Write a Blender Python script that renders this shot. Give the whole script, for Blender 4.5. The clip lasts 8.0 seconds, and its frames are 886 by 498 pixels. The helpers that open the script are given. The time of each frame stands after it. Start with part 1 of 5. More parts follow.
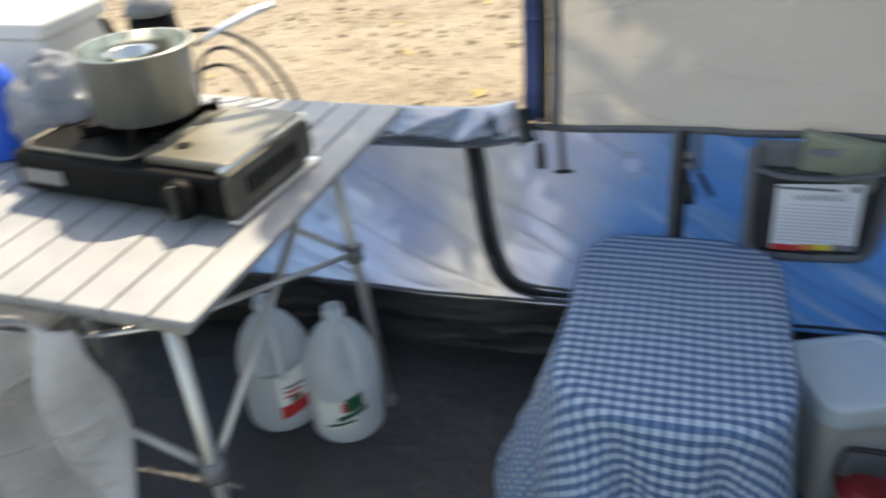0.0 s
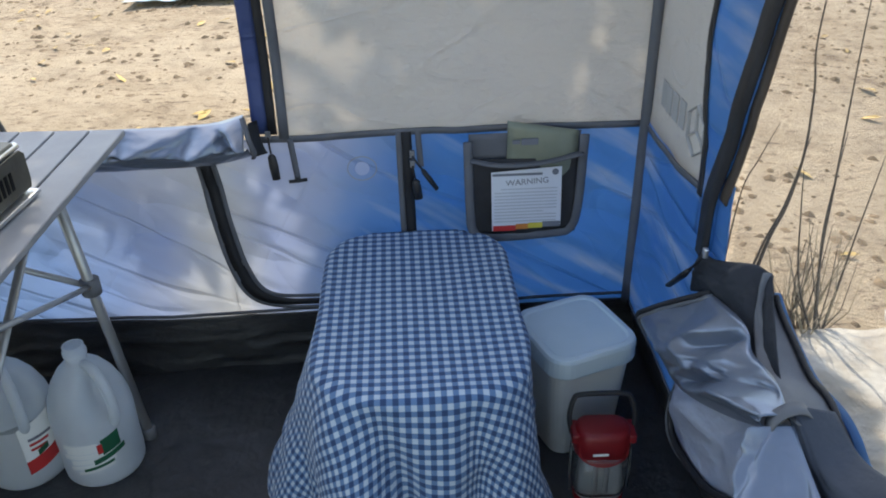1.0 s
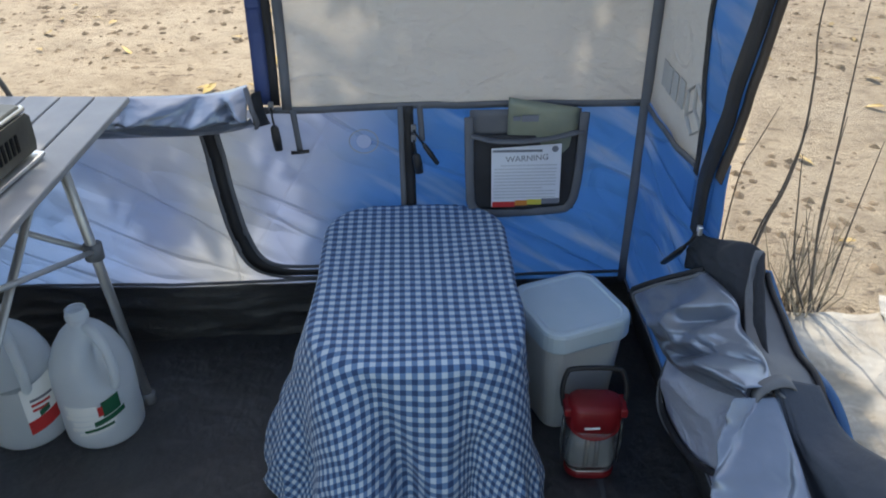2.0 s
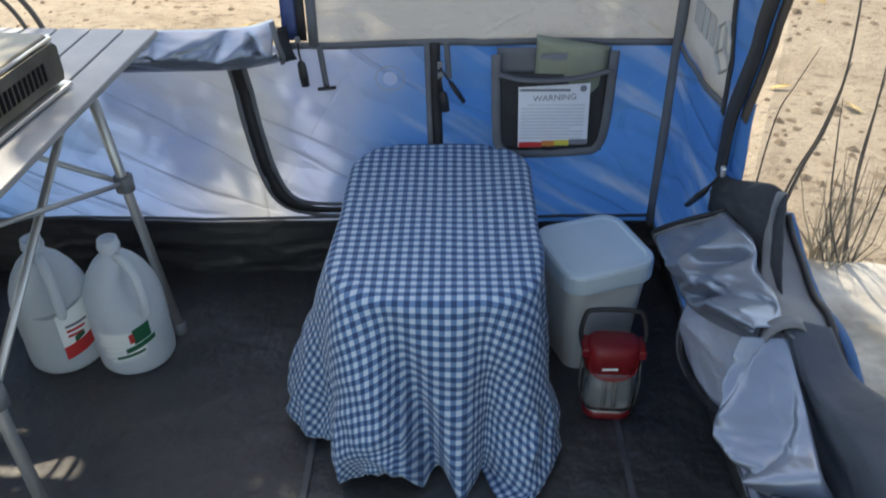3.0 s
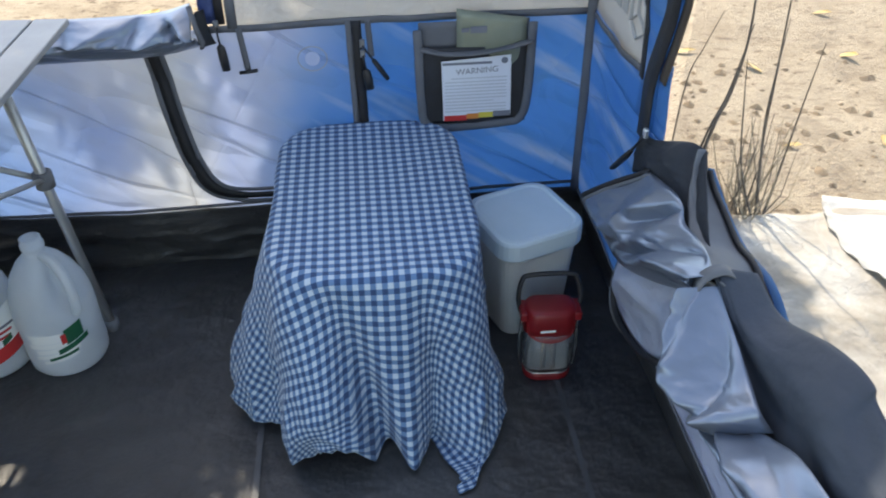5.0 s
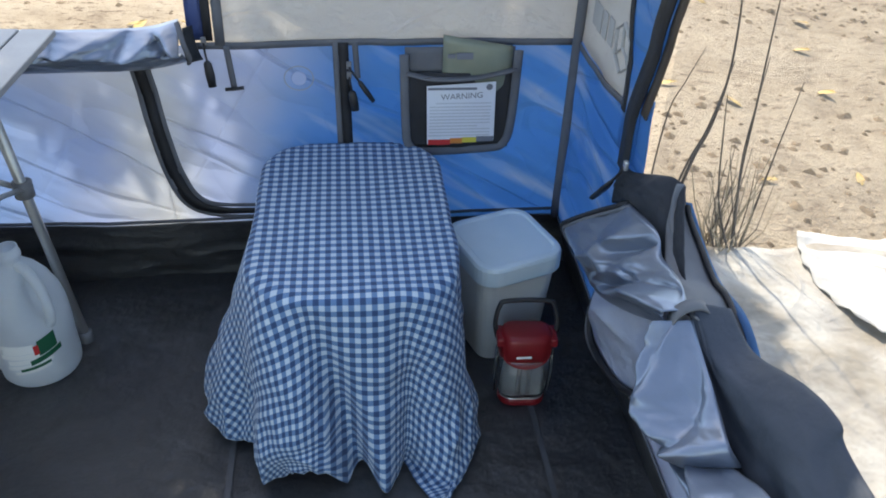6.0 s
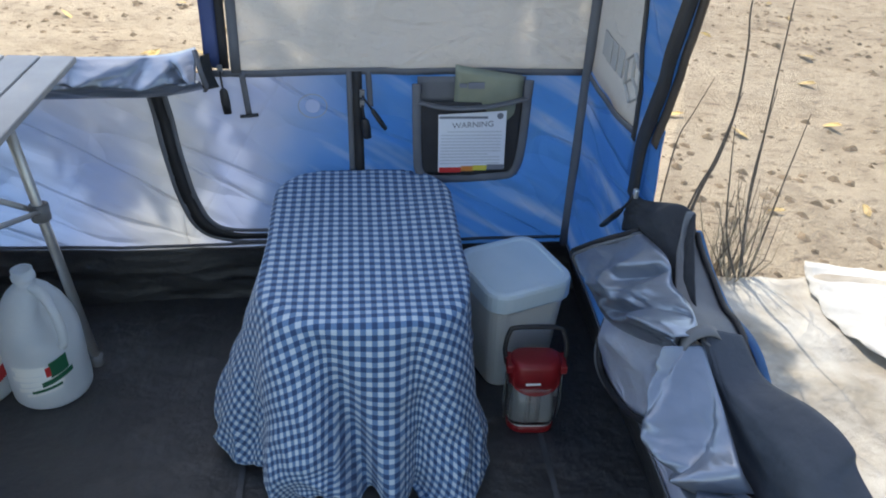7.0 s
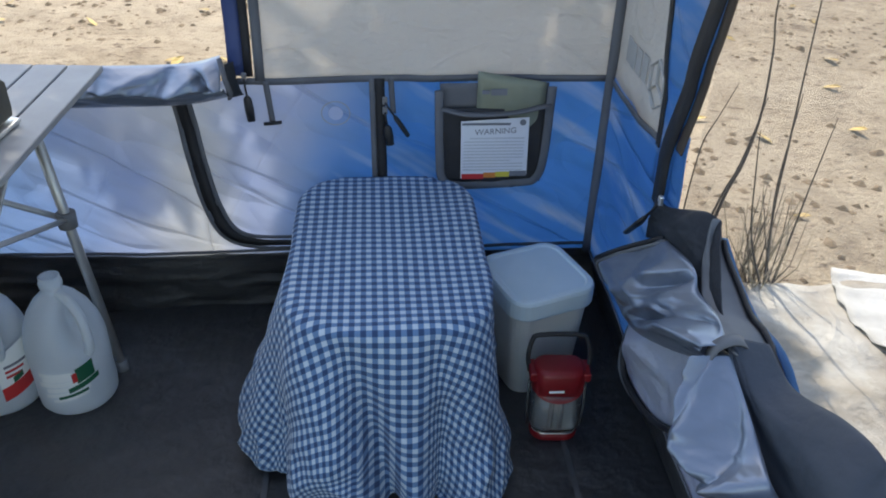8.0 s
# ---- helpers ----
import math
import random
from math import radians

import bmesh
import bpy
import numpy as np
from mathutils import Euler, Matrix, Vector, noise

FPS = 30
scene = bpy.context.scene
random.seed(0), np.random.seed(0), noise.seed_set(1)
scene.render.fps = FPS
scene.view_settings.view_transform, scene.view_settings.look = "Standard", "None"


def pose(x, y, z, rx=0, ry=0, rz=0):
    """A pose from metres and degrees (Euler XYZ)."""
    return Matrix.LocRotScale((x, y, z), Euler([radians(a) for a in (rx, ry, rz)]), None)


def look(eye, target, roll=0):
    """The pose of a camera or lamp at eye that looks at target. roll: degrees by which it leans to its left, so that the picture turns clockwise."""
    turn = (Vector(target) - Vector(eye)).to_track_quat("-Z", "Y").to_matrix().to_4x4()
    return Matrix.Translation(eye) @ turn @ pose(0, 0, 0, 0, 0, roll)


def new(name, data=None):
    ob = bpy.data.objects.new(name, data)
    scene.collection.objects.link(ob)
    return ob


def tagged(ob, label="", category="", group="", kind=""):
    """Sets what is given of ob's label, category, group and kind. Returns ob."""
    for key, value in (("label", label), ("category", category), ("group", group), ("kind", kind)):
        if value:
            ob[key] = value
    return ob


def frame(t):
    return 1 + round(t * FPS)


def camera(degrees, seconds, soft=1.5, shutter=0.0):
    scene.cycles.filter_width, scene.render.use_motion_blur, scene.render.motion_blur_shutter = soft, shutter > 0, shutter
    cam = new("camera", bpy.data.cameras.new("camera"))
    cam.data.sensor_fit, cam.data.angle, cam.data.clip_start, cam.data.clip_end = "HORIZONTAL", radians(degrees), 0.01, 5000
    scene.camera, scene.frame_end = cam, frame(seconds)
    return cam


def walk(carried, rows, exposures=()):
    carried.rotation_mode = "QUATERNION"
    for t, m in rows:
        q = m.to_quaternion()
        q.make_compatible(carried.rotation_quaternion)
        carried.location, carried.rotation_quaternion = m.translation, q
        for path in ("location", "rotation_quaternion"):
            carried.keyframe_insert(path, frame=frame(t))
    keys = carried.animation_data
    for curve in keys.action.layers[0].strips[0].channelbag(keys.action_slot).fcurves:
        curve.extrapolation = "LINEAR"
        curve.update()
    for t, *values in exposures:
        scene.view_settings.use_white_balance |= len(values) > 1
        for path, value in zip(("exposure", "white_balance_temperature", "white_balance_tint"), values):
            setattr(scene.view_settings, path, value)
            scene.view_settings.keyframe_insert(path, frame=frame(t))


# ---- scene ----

# plan units to metres
S = 0.87

cam = camera(56.4, 8.0, soft=1.8, shutter=0.6)
PATH = [
    (0, (0.42, 0.298, 1.406), (-0.099, 1.937, 0.384), -4.4),
    (0.3, (0.42, 0.275, 1.393), (0.206, 2.018, 0.359), -3.0),
    (0.5, (0.419, 0.258, 1.389), (0.353, 1.973, 0.362), -2.7),
    (0.6, (0.419, 0.251, 1.390), (0.404, 1.972, 0.355), -2.3),
    (1, (0.431, 0.223, 1.418), (0.517, 1.946, 0.406), -1.2),
    (2.3, (0.446, 0.182, 1.409), (0.511, 1.853, 0.35), 0.4),
    (2.5, (0.459, 0.175, 1.408), (0.495, 1.852, 0.319), 0.0),
    (3, (0.494, 0.175, 1.391), (0.456, 1.813, 0.243), -0.9),
    (3.5, (0.488, 0.176, 1.385), (0.425, 1.776, 0.188), -1.8),
    (4, (0.456, 0.174, 1.4), (0.46, 1.768, 0.192), -2.6),
    (4.5, (0.454, 0.161, 1.403), (0.542, 1.753, 0.195), -2.2),
    (5, (0.452, 0.151, 1.398), (0.612, 1.75, 0.207), -0.6),
    (5.2, (0.452, 0.151, 1.4), (0.636, 1.755, 0.219), -0.1),
    (6.5, (0.446, 0.148, 1.417), (0.657, 1.782, 0.285), 3.0),
    (7, (0.435, 0.134, 1.413), (0.639, 1.796, 0.319), 2.6),
    (7.5, (0.428, 0.13, 1.424), (0.61, 1.81, 0.354), 1.6),
    (8, (0.428, 0.14, 1.418), (0.585, 1.811, 0.33), 1.7),
]
EXPOSURE = 1.8
walk(cam, [(t, look(Vector(eye) * S, Vector(target) * S, roll)) for t, eye, target, roll in PATH],
     exposures=[(t, EXPOSURE + e, k + 350, 8) for t, e, k in ((0.0, -0.05, 8000), (0.5, -0.3, 7500), (1.0, -0.2, 7100), (2.5, -0.3, 7000), (3.0, -0.08, 7400), (3.5, 0.2, 7900), (4.0, 0.22, 7750), (4.5, 0.2, 7450), (5.2, 0.15, 7050), (6.5, 0.02, 6850), (7.0, -0.06, 6800), (8.0, -0.22, 6750))])

# ---- light ----
SUN_ELEVATION, SUN_AZIMUTH = 52.0, 8.0   # azimuth: degrees from +y towards -x
world = bpy.data.worlds.new("world")
scene.world = world
world.use_nodes = True
wn = world.node_tree
sky = wn.nodes.new("ShaderNodeTexSky")
sky.sky_type = "NISHITA"
sky.sun_disc = False
sky.sun_elevation = radians(SUN_ELEVATION)
sky.sun_rotation = radians(-SUN_AZIMUTH)
wn.links.new(sky.outputs["Color"], wn.nodes["Background"].inputs["Color"])
wn.nodes["Background"].inputs["Strength"].default_value = 0.15
sun_data = bpy.data.lights.new("sun", "SUN")
sun_data.energy, sun_data.angle, sun_data.color = 2.3, radians(0.6), (1.0, 0.94, 0.84)
sun = new("sun", sun_data)
sun_from = Vector((-math.sin(radians(SUN_AZIMUTH)) * math.cos(radians(SUN_ELEVATION)),
                   math.cos(radians(SUN_AZIMUTH)) * math.cos(radians(SUN_ELEVATION)), math.sin(radians(SUN_ELEVATION))))
sun.matrix_world = look(sun_from * 12, (0, 0, 0))


# ---- materials ----
def ramp(nt, socket, stops):
    r = nt.nodes.new("ShaderNodeValToRGB")
    while len(r.color_ramp.elements) < len(stops):
        r.color_ramp.elements.new(0.5)
    for e, (p, c) in zip(r.color_ramp.elements, stops):
        e.position, e.color = p, (*c, 1.0)
    nt.links.new(socket, r.inputs["Fac"])
    return r.outputs["Color"]


def noise_tex(nt, coord, scale, detail=4.0, rough=0.55, stretch=None):
    n = nt.nodes.new("ShaderNodeTexNoise")
    n.inputs["Scale"].default_value = scale
    n.inputs["Detail"].default_value = detail
    n.inputs["Roughness"].default_value = rough
    if stretch:
        mp = nt.nodes.new("ShaderNodeMapping")
        mp.inputs["Scale"].default_value = stretch
        nt.links.new(coord, mp.inputs["Vector"])
        coord = mp.outputs["Vector"]
    nt.links.new(coord, n.inputs["Vector"])
    return n.outputs["Fac"]


def crumple_tex(nt, coord, scale, stretch, share, base):
    """Sharp-edged facets of creased cloth, added to a smooth height."""
    mp = nt.nodes.new("ShaderNodeMapping")
    mp.inputs["Scale"].default_value = stretch
    nt.links.new(coord, mp.inputs["Vector"])
    warp = nt.nodes.new("ShaderNodeTexNoise")
    warp.inputs["Scale"].default_value = 2.2
    nt.links.new(mp.outputs["Vector"], warp.inputs["Vector"])
    shift = nt.nodes.new("ShaderNodeVectorMath")
    shift.operation = "MULTIPLY_ADD"
    nt.links.new(warp.outputs["Color"], shift.inputs[0])
    shift.inputs[1].default_value = (0.35, 0.35, 0.35)
    nt.links.new(mp.outputs["Vector"], shift.inputs[2])
    v = nt.nodes.new("ShaderNodeTexVoronoi")
    v.inputs["Scale"].default_value = scale
    nt.links.new(shift.outputs["Vector"], v.inputs["Vector"])
    h = nt.nodes.new("ShaderNodeMath")
    h.operation = "MULTIPLY_ADD"
    nt.links.new(v.outputs["Distance"], h.inputs[0])
    h.inputs[1].default_value = share
    nt.links.new(base, h.inputs[2])
    return h.outputs[0]


def crease_lines(nt, coord, scale, stretch, share, base):
    """Thin pressed creases, added to a smooth height."""
    n = noise_tex(nt, coord, scale, 0.6, 0.4, stretch)
    line = ramp(nt, n, [(0.475, (0, 0, 0)), (0.5, (1, 1, 1)), (0.525, (0, 0, 0))])
    h = nt.nodes.new("ShaderNodeMath")
    h.operation = "MULTIPLY_ADD"
    nt.links.new(line, h.inputs[0])
    h.inputs[1].default_value = share
    nt.links.new(base, h.inputs[2])
    return h.outputs[0]


def mix_colour(nt, fac, a, b, kind="MIX"):
    m = nt.nodes.new("ShaderNodeMix")
    m.data_type, m.blend_type = "RGBA", kind
    for key, v in ((0, fac), (6, a), (7, b)):
        if isinstance(v, (int, float)):
            m.inputs[key].default_value = v
        elif isinstance(v, tuple):
            m.inputs[key].default_value = (*v, 1.0)
        else:
            nt.links.new(v, m.inputs[key])
    return m.outputs[2]


def bump(nt, height, strength, distance, bsdf):
    b = nt.nodes.new("ShaderNodeBump")
    b.inputs["Strength"].default_value, b.inputs["Distance"].default_value = strength, distance
    nt.links.new(height, b.inputs["Height"])
    nt.links.new(b.outputs["Normal"], bsdf.inputs["Normal"])
    return b.outputs["Normal"]


def start_material(name):
    m = bpy.data.materials.new(name)
    m.use_nodes = True
    nt = m.node_tree
    return m, nt, nt.nodes["Principled BSDF"], nt.nodes.new("ShaderNodeTexCoord").outputs["Object"]


def plain(name, a, b, rough=0.5, metal=0.0, scale=12.0, grain=180.0, relief=0.15, depth=0.002, spread=0.12, transmission=0.0, ior=1.45, coat=0.0):
    """Two close colours in soft patches, with fine grain in the roughness and the relief."""
    m, nt, p, co = start_material(name)
    big = noise_tex(nt, co, scale)
    fine = noise_tex(nt, co, grain, 3.0)
    nt.links.new(ramp(nt, big, [(0.3, a), (0.7, b)]), p.inputs["Base Color"])
    mr = nt.nodes.new("ShaderNodeMapRange")
    nt.links.new(fine, mr.inputs["Value"])
    mr.inputs["To Min"].default_value, mr.inputs["To Max"].default_value = max(0.02, rough - spread), min(1, rough + spread)
    nt.links.new(mr.outputs["Result"], p.inputs["Roughness"])
    p.inputs["Metallic"].default_value = metal
    p.inputs["Transmission Weight"].default_value = transmission
    p.inputs["IOR"].default_value = ior
    p.inputs["Coat Weight"].default_value = coat
    if relief:
        bump(nt, fine, relief, depth, p)
    return m


def fabric(name, a, b, through_colour, through_share, rough=0.45, metal=0.0, scale=3.0, crease=0.35, gloss=0.5, facets=0.2, lines=0.06):
    """Coated tent cloth: creased, a little glossy, and letting some light through in its outer colour."""
    m, nt, p, co = start_material(name)
    big = noise_tex(nt, co, scale, 3.0, 0.5)
    creases = noise_tex(nt, co, 5.0, 5.0, 0.55, (1.0, 1.0, 1.7))
    weave = noise_tex(nt, co, 900.0, 2.0)
    nt.links.new(ramp(nt, big, [(0.35, a), (0.65, b)]), p.inputs["Base Color"])
    p.inputs["Roughness"].default_value, p.inputs["Metallic"].default_value = rough, metal
    p.inputs["Specular IOR Level"].default_value = gloss
    h = nt.nodes.new("ShaderNodeMath")
    h.operation = "MULTIPLY_ADD"
    nt.links.new(weave, h.inputs[0])
    h.inputs[1].default_value = 0.03
    nt.links.new(creases, h.inputs[2])
    height = crease_lines(nt, co, 3.0, (1.0, 1.0, 2.6), lines, crumple_tex(nt, co, 5.5, (1.0, 1.0, 1.4), facets, h.outputs[0]))
    normal = bump(nt, height, crease, 0.05, p)
    if through_share:
        t = nt.nodes.new("ShaderNodeBsdfTranslucent")
        t.inputs["Color"].default_value = (*through_colour, 1.0)
        nt.links.new(normal, t.inputs["Normal"])
        mx = nt.nodes.new("ShaderNodeMixShader")
        mx.inputs["Fac"].default_value = through_share
        nt.links.new(p.outputs["BSDF"], mx.inputs[1])
        nt.links.new(t.outputs["BSDF"], mx.inputs[2])
        nt.links.new(mx.outputs["Shader"], nt.nodes["Material Output"].inputs["Surface"])
    return m


def blue_cloth():
    """Blue tent cloth with a silvery inner coating, creased; its sunlit paleness towards the zip-out door and its light
    streaks are painted into the colour.
    """
    m, nt, p, co = start_material("blue_coated_tent_cloth")
    sep = nt.nodes.new("ShaderNodeSeparateXYZ")
    nt.links.new(co, sep.inputs[0])
    soft = noise_tex(nt, co, 3.2, 3.0, 0.55)
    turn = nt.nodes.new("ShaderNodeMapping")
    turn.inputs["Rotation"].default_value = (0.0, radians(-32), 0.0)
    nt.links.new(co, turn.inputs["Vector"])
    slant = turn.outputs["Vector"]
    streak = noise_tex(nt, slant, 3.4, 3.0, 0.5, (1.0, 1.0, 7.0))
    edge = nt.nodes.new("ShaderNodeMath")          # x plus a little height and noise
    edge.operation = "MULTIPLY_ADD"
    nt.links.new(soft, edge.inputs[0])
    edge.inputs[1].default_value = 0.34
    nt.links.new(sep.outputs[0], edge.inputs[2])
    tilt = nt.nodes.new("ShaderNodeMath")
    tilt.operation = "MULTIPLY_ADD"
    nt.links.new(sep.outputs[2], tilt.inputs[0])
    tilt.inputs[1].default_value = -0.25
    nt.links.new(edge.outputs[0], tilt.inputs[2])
    # sunlit part of the wall, painted as a paler cloth colour
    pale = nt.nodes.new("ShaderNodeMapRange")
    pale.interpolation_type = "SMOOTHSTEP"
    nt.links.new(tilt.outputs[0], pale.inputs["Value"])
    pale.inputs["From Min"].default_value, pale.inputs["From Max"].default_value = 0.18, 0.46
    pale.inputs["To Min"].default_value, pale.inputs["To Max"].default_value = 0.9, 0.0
    # bluer far end: weaker sunlight, also put into the colour
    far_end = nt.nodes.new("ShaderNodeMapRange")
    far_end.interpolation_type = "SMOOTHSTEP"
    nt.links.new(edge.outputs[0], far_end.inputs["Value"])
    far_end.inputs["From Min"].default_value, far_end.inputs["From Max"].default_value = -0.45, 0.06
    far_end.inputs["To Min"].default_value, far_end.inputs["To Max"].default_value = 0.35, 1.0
    # share of the painted sunlight, mixed in as silver below
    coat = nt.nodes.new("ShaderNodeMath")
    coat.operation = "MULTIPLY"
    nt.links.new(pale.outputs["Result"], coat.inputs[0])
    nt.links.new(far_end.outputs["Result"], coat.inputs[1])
    # slanting streaks of sunlight and sheen, painted in as pale colour
    streaky = ramp(nt, streak, [(0.50, (0, 0, 0)), (0.70, (0.6, 0.6, 0.6))])
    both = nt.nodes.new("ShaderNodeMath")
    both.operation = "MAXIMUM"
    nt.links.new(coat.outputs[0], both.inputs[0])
    nt.links.new(streaky, both.inputs[1])
    dim = noise_tex(nt, co, 2.1, 2.0, 0.5)
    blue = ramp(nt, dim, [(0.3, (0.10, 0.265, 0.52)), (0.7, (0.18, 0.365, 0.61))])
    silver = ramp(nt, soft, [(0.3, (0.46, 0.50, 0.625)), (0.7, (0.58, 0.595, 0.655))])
    warm = nt.nodes.new("ShaderNodeMapRange")      # warm pale strip beside the door zip: stronger sun put into the colour
    warm.interpolation_type = "SMOOTHSTEP"
    nt.links.new(edge.outputs[0], warm.inputs["Value"])
    warm.inputs["From Min"].default_value, warm.inputs["From Max"].default_value = -0.05, 0.17
    shut = nt.nodes.new("ShaderNodeMapRange")
    nt.links.new(sep.outputs[0], shut.inputs["Value"])
    shut.inputs["From Min"].default_value, shut.inputs["From Max"].default_value = 0.0, 0.09
    shut.inputs["To Min"].default_value, shut.inputs["To Max"].default_value = 0.85, 0.0
    strip = nt.nodes.new("ShaderNodeMath")
    strip.operation = "MULTIPLY"
    nt.links.new(warm.outputs["Result"], strip.inputs[0])
    nt.links.new(shut.outputs["Result"], strip.inputs[1])
    silver = mix_colour(nt, strip.outputs[0], silver, ramp(nt, soft, [(0.3, (0.62, 0.61, 0.58)), (0.7, (0.70, 0.68, 0.65))]))
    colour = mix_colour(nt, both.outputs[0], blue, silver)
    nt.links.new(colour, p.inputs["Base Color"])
    p.inputs["Roughness"].default_value = 0.42
    crease = noise_tex(nt, slant, 3.5, 3.0, 0.45, (1.0, 1.0, 2.2))
    crease = crumple_tex(nt, slant, 4.0, (1.0, 1.0, 2.4), 0.9, crease)
    crease = crease_lines(nt, slant, 2.4, (0.7, 1.0, 4.0), 0.15, crease)
    crease = crease_lines(nt, slant, 1.6, (3.0, 1.0, 0.8), 0.035, crease)
    normal = bump(nt, crease, 0.6, 0.05, p)
    t = nt.nodes.new("ShaderNodeBsdfTranslucent")
    nt.links.new(colour, t.inputs["Color"])
    nt.links.new(normal, t.inputs["Normal"])
    mx = nt.nodes.new("ShaderNodeMixShader")
    mx.inputs["Fac"].default_value = 0.7
    nt.links.new(p.outputs["BSDF"], mx.inputs[1])
    nt.links.new(t.outputs["BSDF"], mx.inputs[2])
    nt.links.new(mx.outputs["Shader"], nt.nodes["Material Output"].inputs["Surface"])
    return m


BLUE = blue_cloth()
LILAC = fabric("pale_lining_cloth", (0.46, 0.50, 0.62), (0.54, 0.57, 0.66), (0.6, 0.64, 0.8), 0.25, crease=0.8, facets=0.5)
GREY_CLOTH = fabric("grey_tent_cloth", (0.56, 0.56, 0.56), (0.62, 0.61, 0.60), (0.78, 0.75, 0.71), 0.42, crease=0.8)
SILVER = fabric("silver_coated_cloth", (0.195, 0.23, 0.29), (0.245, 0.28, 0.345), (0.4, 0.5, 0.7), 0.04, rough=0.3, metal=0.55, crease=0.14, facets=0.6)
DARK_CLOTH = fabric("dark_grey_cloth", (0.028, 0.031, 0.038), (0.04, 0.044, 0.051), (0.2, 0.2, 0.25), 0.03, rough=0.7, gloss=0.15)
TAPE = plain("grey_binding_tape", (0.10, 0.105, 0.12), (0.14, 0.145, 0.16), 0.75, grain=500)
ZIP = plain("black_zip", (0.012, 0.012, 0.014), (0.022, 0.022, 0.025), 0.55, grain=700, relief=0.4)
NAVY = fabric("navy_edge_cloth", (0.03, 0.055, 0.16), (0.05, 0.08, 0.22), (0.05, 0.1, 0.4), 0.1)
TUB = fabric("black_floor_sheet", (0.036, 0.036, 0.038), (0.058, 0.057, 0.057), (0, 0, 0), 0.0, rough=0.32, crease=0.6, gloss=0.7, lines=0.0)
SEAM = plain("grey_seam_tape", (0.06, 0.063, 0.068), (0.09, 0.093, 0.1), 0.5)
STRIP = plain("mid_grey_webbing", (0.11, 0.115, 0.125), (0.15, 0.155, 0.165), 0.7, grain=500)
FACING = fabric("grey_facing_cloth", (0.045, 0.054, 0.072), (0.06, 0.07, 0.088), (0.2, 0.2, 0.25), 0.03, rough=0.65, gloss=0.25, crease=0.3)
BROWN_TAPE = plain("brown_zip_tape", (0.05, 0.038, 0.03), (0.075, 0.058, 0.045), 0.7, grain=500)
MESH = plain("black_pocket_mesh", (0.02, 0.02, 0.023), (0.035, 0.035, 0.04), 0.7, grain=600, relief=0.5)
ALU = plain("brushed_aluminium", (0.62, 0.63, 0.64), (0.70, 0.71, 0.72), 0.38, 0.9, grain=300, relief=0.05)
PLANK = plain("anodised_table_slat", (0.27, 0.277, 0.29), (0.33, 0.335, 0.345), 0.55, 0.05, grain=260, relief=0.06)
LEG = plain("satin_metal_tube", (0.52, 0.52, 0.50), (0.62, 0.61, 0.58), 0.4, 0.75, grain=200, relief=0.05)
BLACK = plain("black_enamel", (0.003, 0.0032, 0.0036), (0.006, 0.006, 0.0065), 0.5, grain=300)
BLACK.node_tree.nodes["Principled BSDF"].inputs["Specular IOR Level"].default_value = 0.12
BLACK_PLASTIC = plain("black_plastic", (0.018, 0.018, 0.02), (0.028, 0.028, 0.03), 0.5)
GREY_PLASTIC = plain("grey_plastic", (0.16, 0.16, 0.165), (0.2, 0.2, 0.205), 0.5)
STEEL = plain("worn_steel_plate", (0.085, 0.08, 0.064), (0.19, 0.18, 0.145), 0.45, 0.5, scale=9, grain=120, relief=0.1)
POT = plain("dull_steel_pot", (0.36, 0.38, 0.37), (0.46, 0.47, 0.45), 0.36, 0.75, grain=140, relief=0.05)
POT_INSIDE = plain("bright_steel", (0.7, 0.69, 0.62), (0.8, 0.79, 0.72), 0.18, 0.95, grain=90, relief=0.1)
WHITE_PLASTIC = plain("white_pail_plastic", (0.60, 0.62, 0.60), (0.66, 0.67, 0.65), 0.42, grain=250, relief=0.06)
LID_PLASTIC = plain("pale_lid_plastic", (0.58, 0.70, 0.75), (0.63, 0.74, 0.79), 0.38, grain=250, relief=0.06)
RED = plain("red_plastic", (0.20, 0.010, 0.014), (0.25, 0.013, 0.017), 0.38, grain=250, relief=0.05)
PAPER = plain("white_paper", (0.66, 0.68, 0.74), (0.72, 0.74, 0.78), 0.8, grain=300, relief=0.05)
INK = plain("grey_print", (0.16, 0.17, 0.2), (0.2, 0.21, 0.24), 0.8, relief=0)
FOIL = plain("sage_green_pouch", (0.20, 0.22, 0.17), (0.26, 0.28, 0.22), 0.42, 0.25, grain=160)
LABEL_WHITE = plain("label_white", (0.84, 0.85, 0.82), (0.88, 0.89, 0.86), 0.5, relief=0)
LABEL_RED = plain("label_red", (0.5, 0.03, 0.03), (0.56, 0.04, 0.04), 0.5, relief=0)
LABEL_GREEN = plain("label_green", (0.01, 0.09, 0.045), (0.015, 0.12, 0.06), 0.5, relief=0)
YELLOW = plain("print_yellow", (0.6, 0.5, 0.06), (0.64, 0.54, 0.08), 0.7, relief=0)
ORANGE = plain("print_orange", (0.6, 0.2, 0.04), (0.64, 0.24, 0.05), 0.7, relief=0)
CLEAR = plain("clear_plastic", (0.85, 0.87, 0.88), (0.88, 0.9, 0.9), 0.12, transmission=0.9, relief=0.02)
REFLECTOR = plain("satin_reflector", (0.22, 0.23, 0.24), (0.28, 0.29, 0.30), 0.4, 0.6, relief=0.03)
SMOKE = plain("smoky_clear_plastic", (0.10, 0.11, 0.12), (0.14, 0.15, 0.16), 0.2, transmission=0.5, relief=0.02)
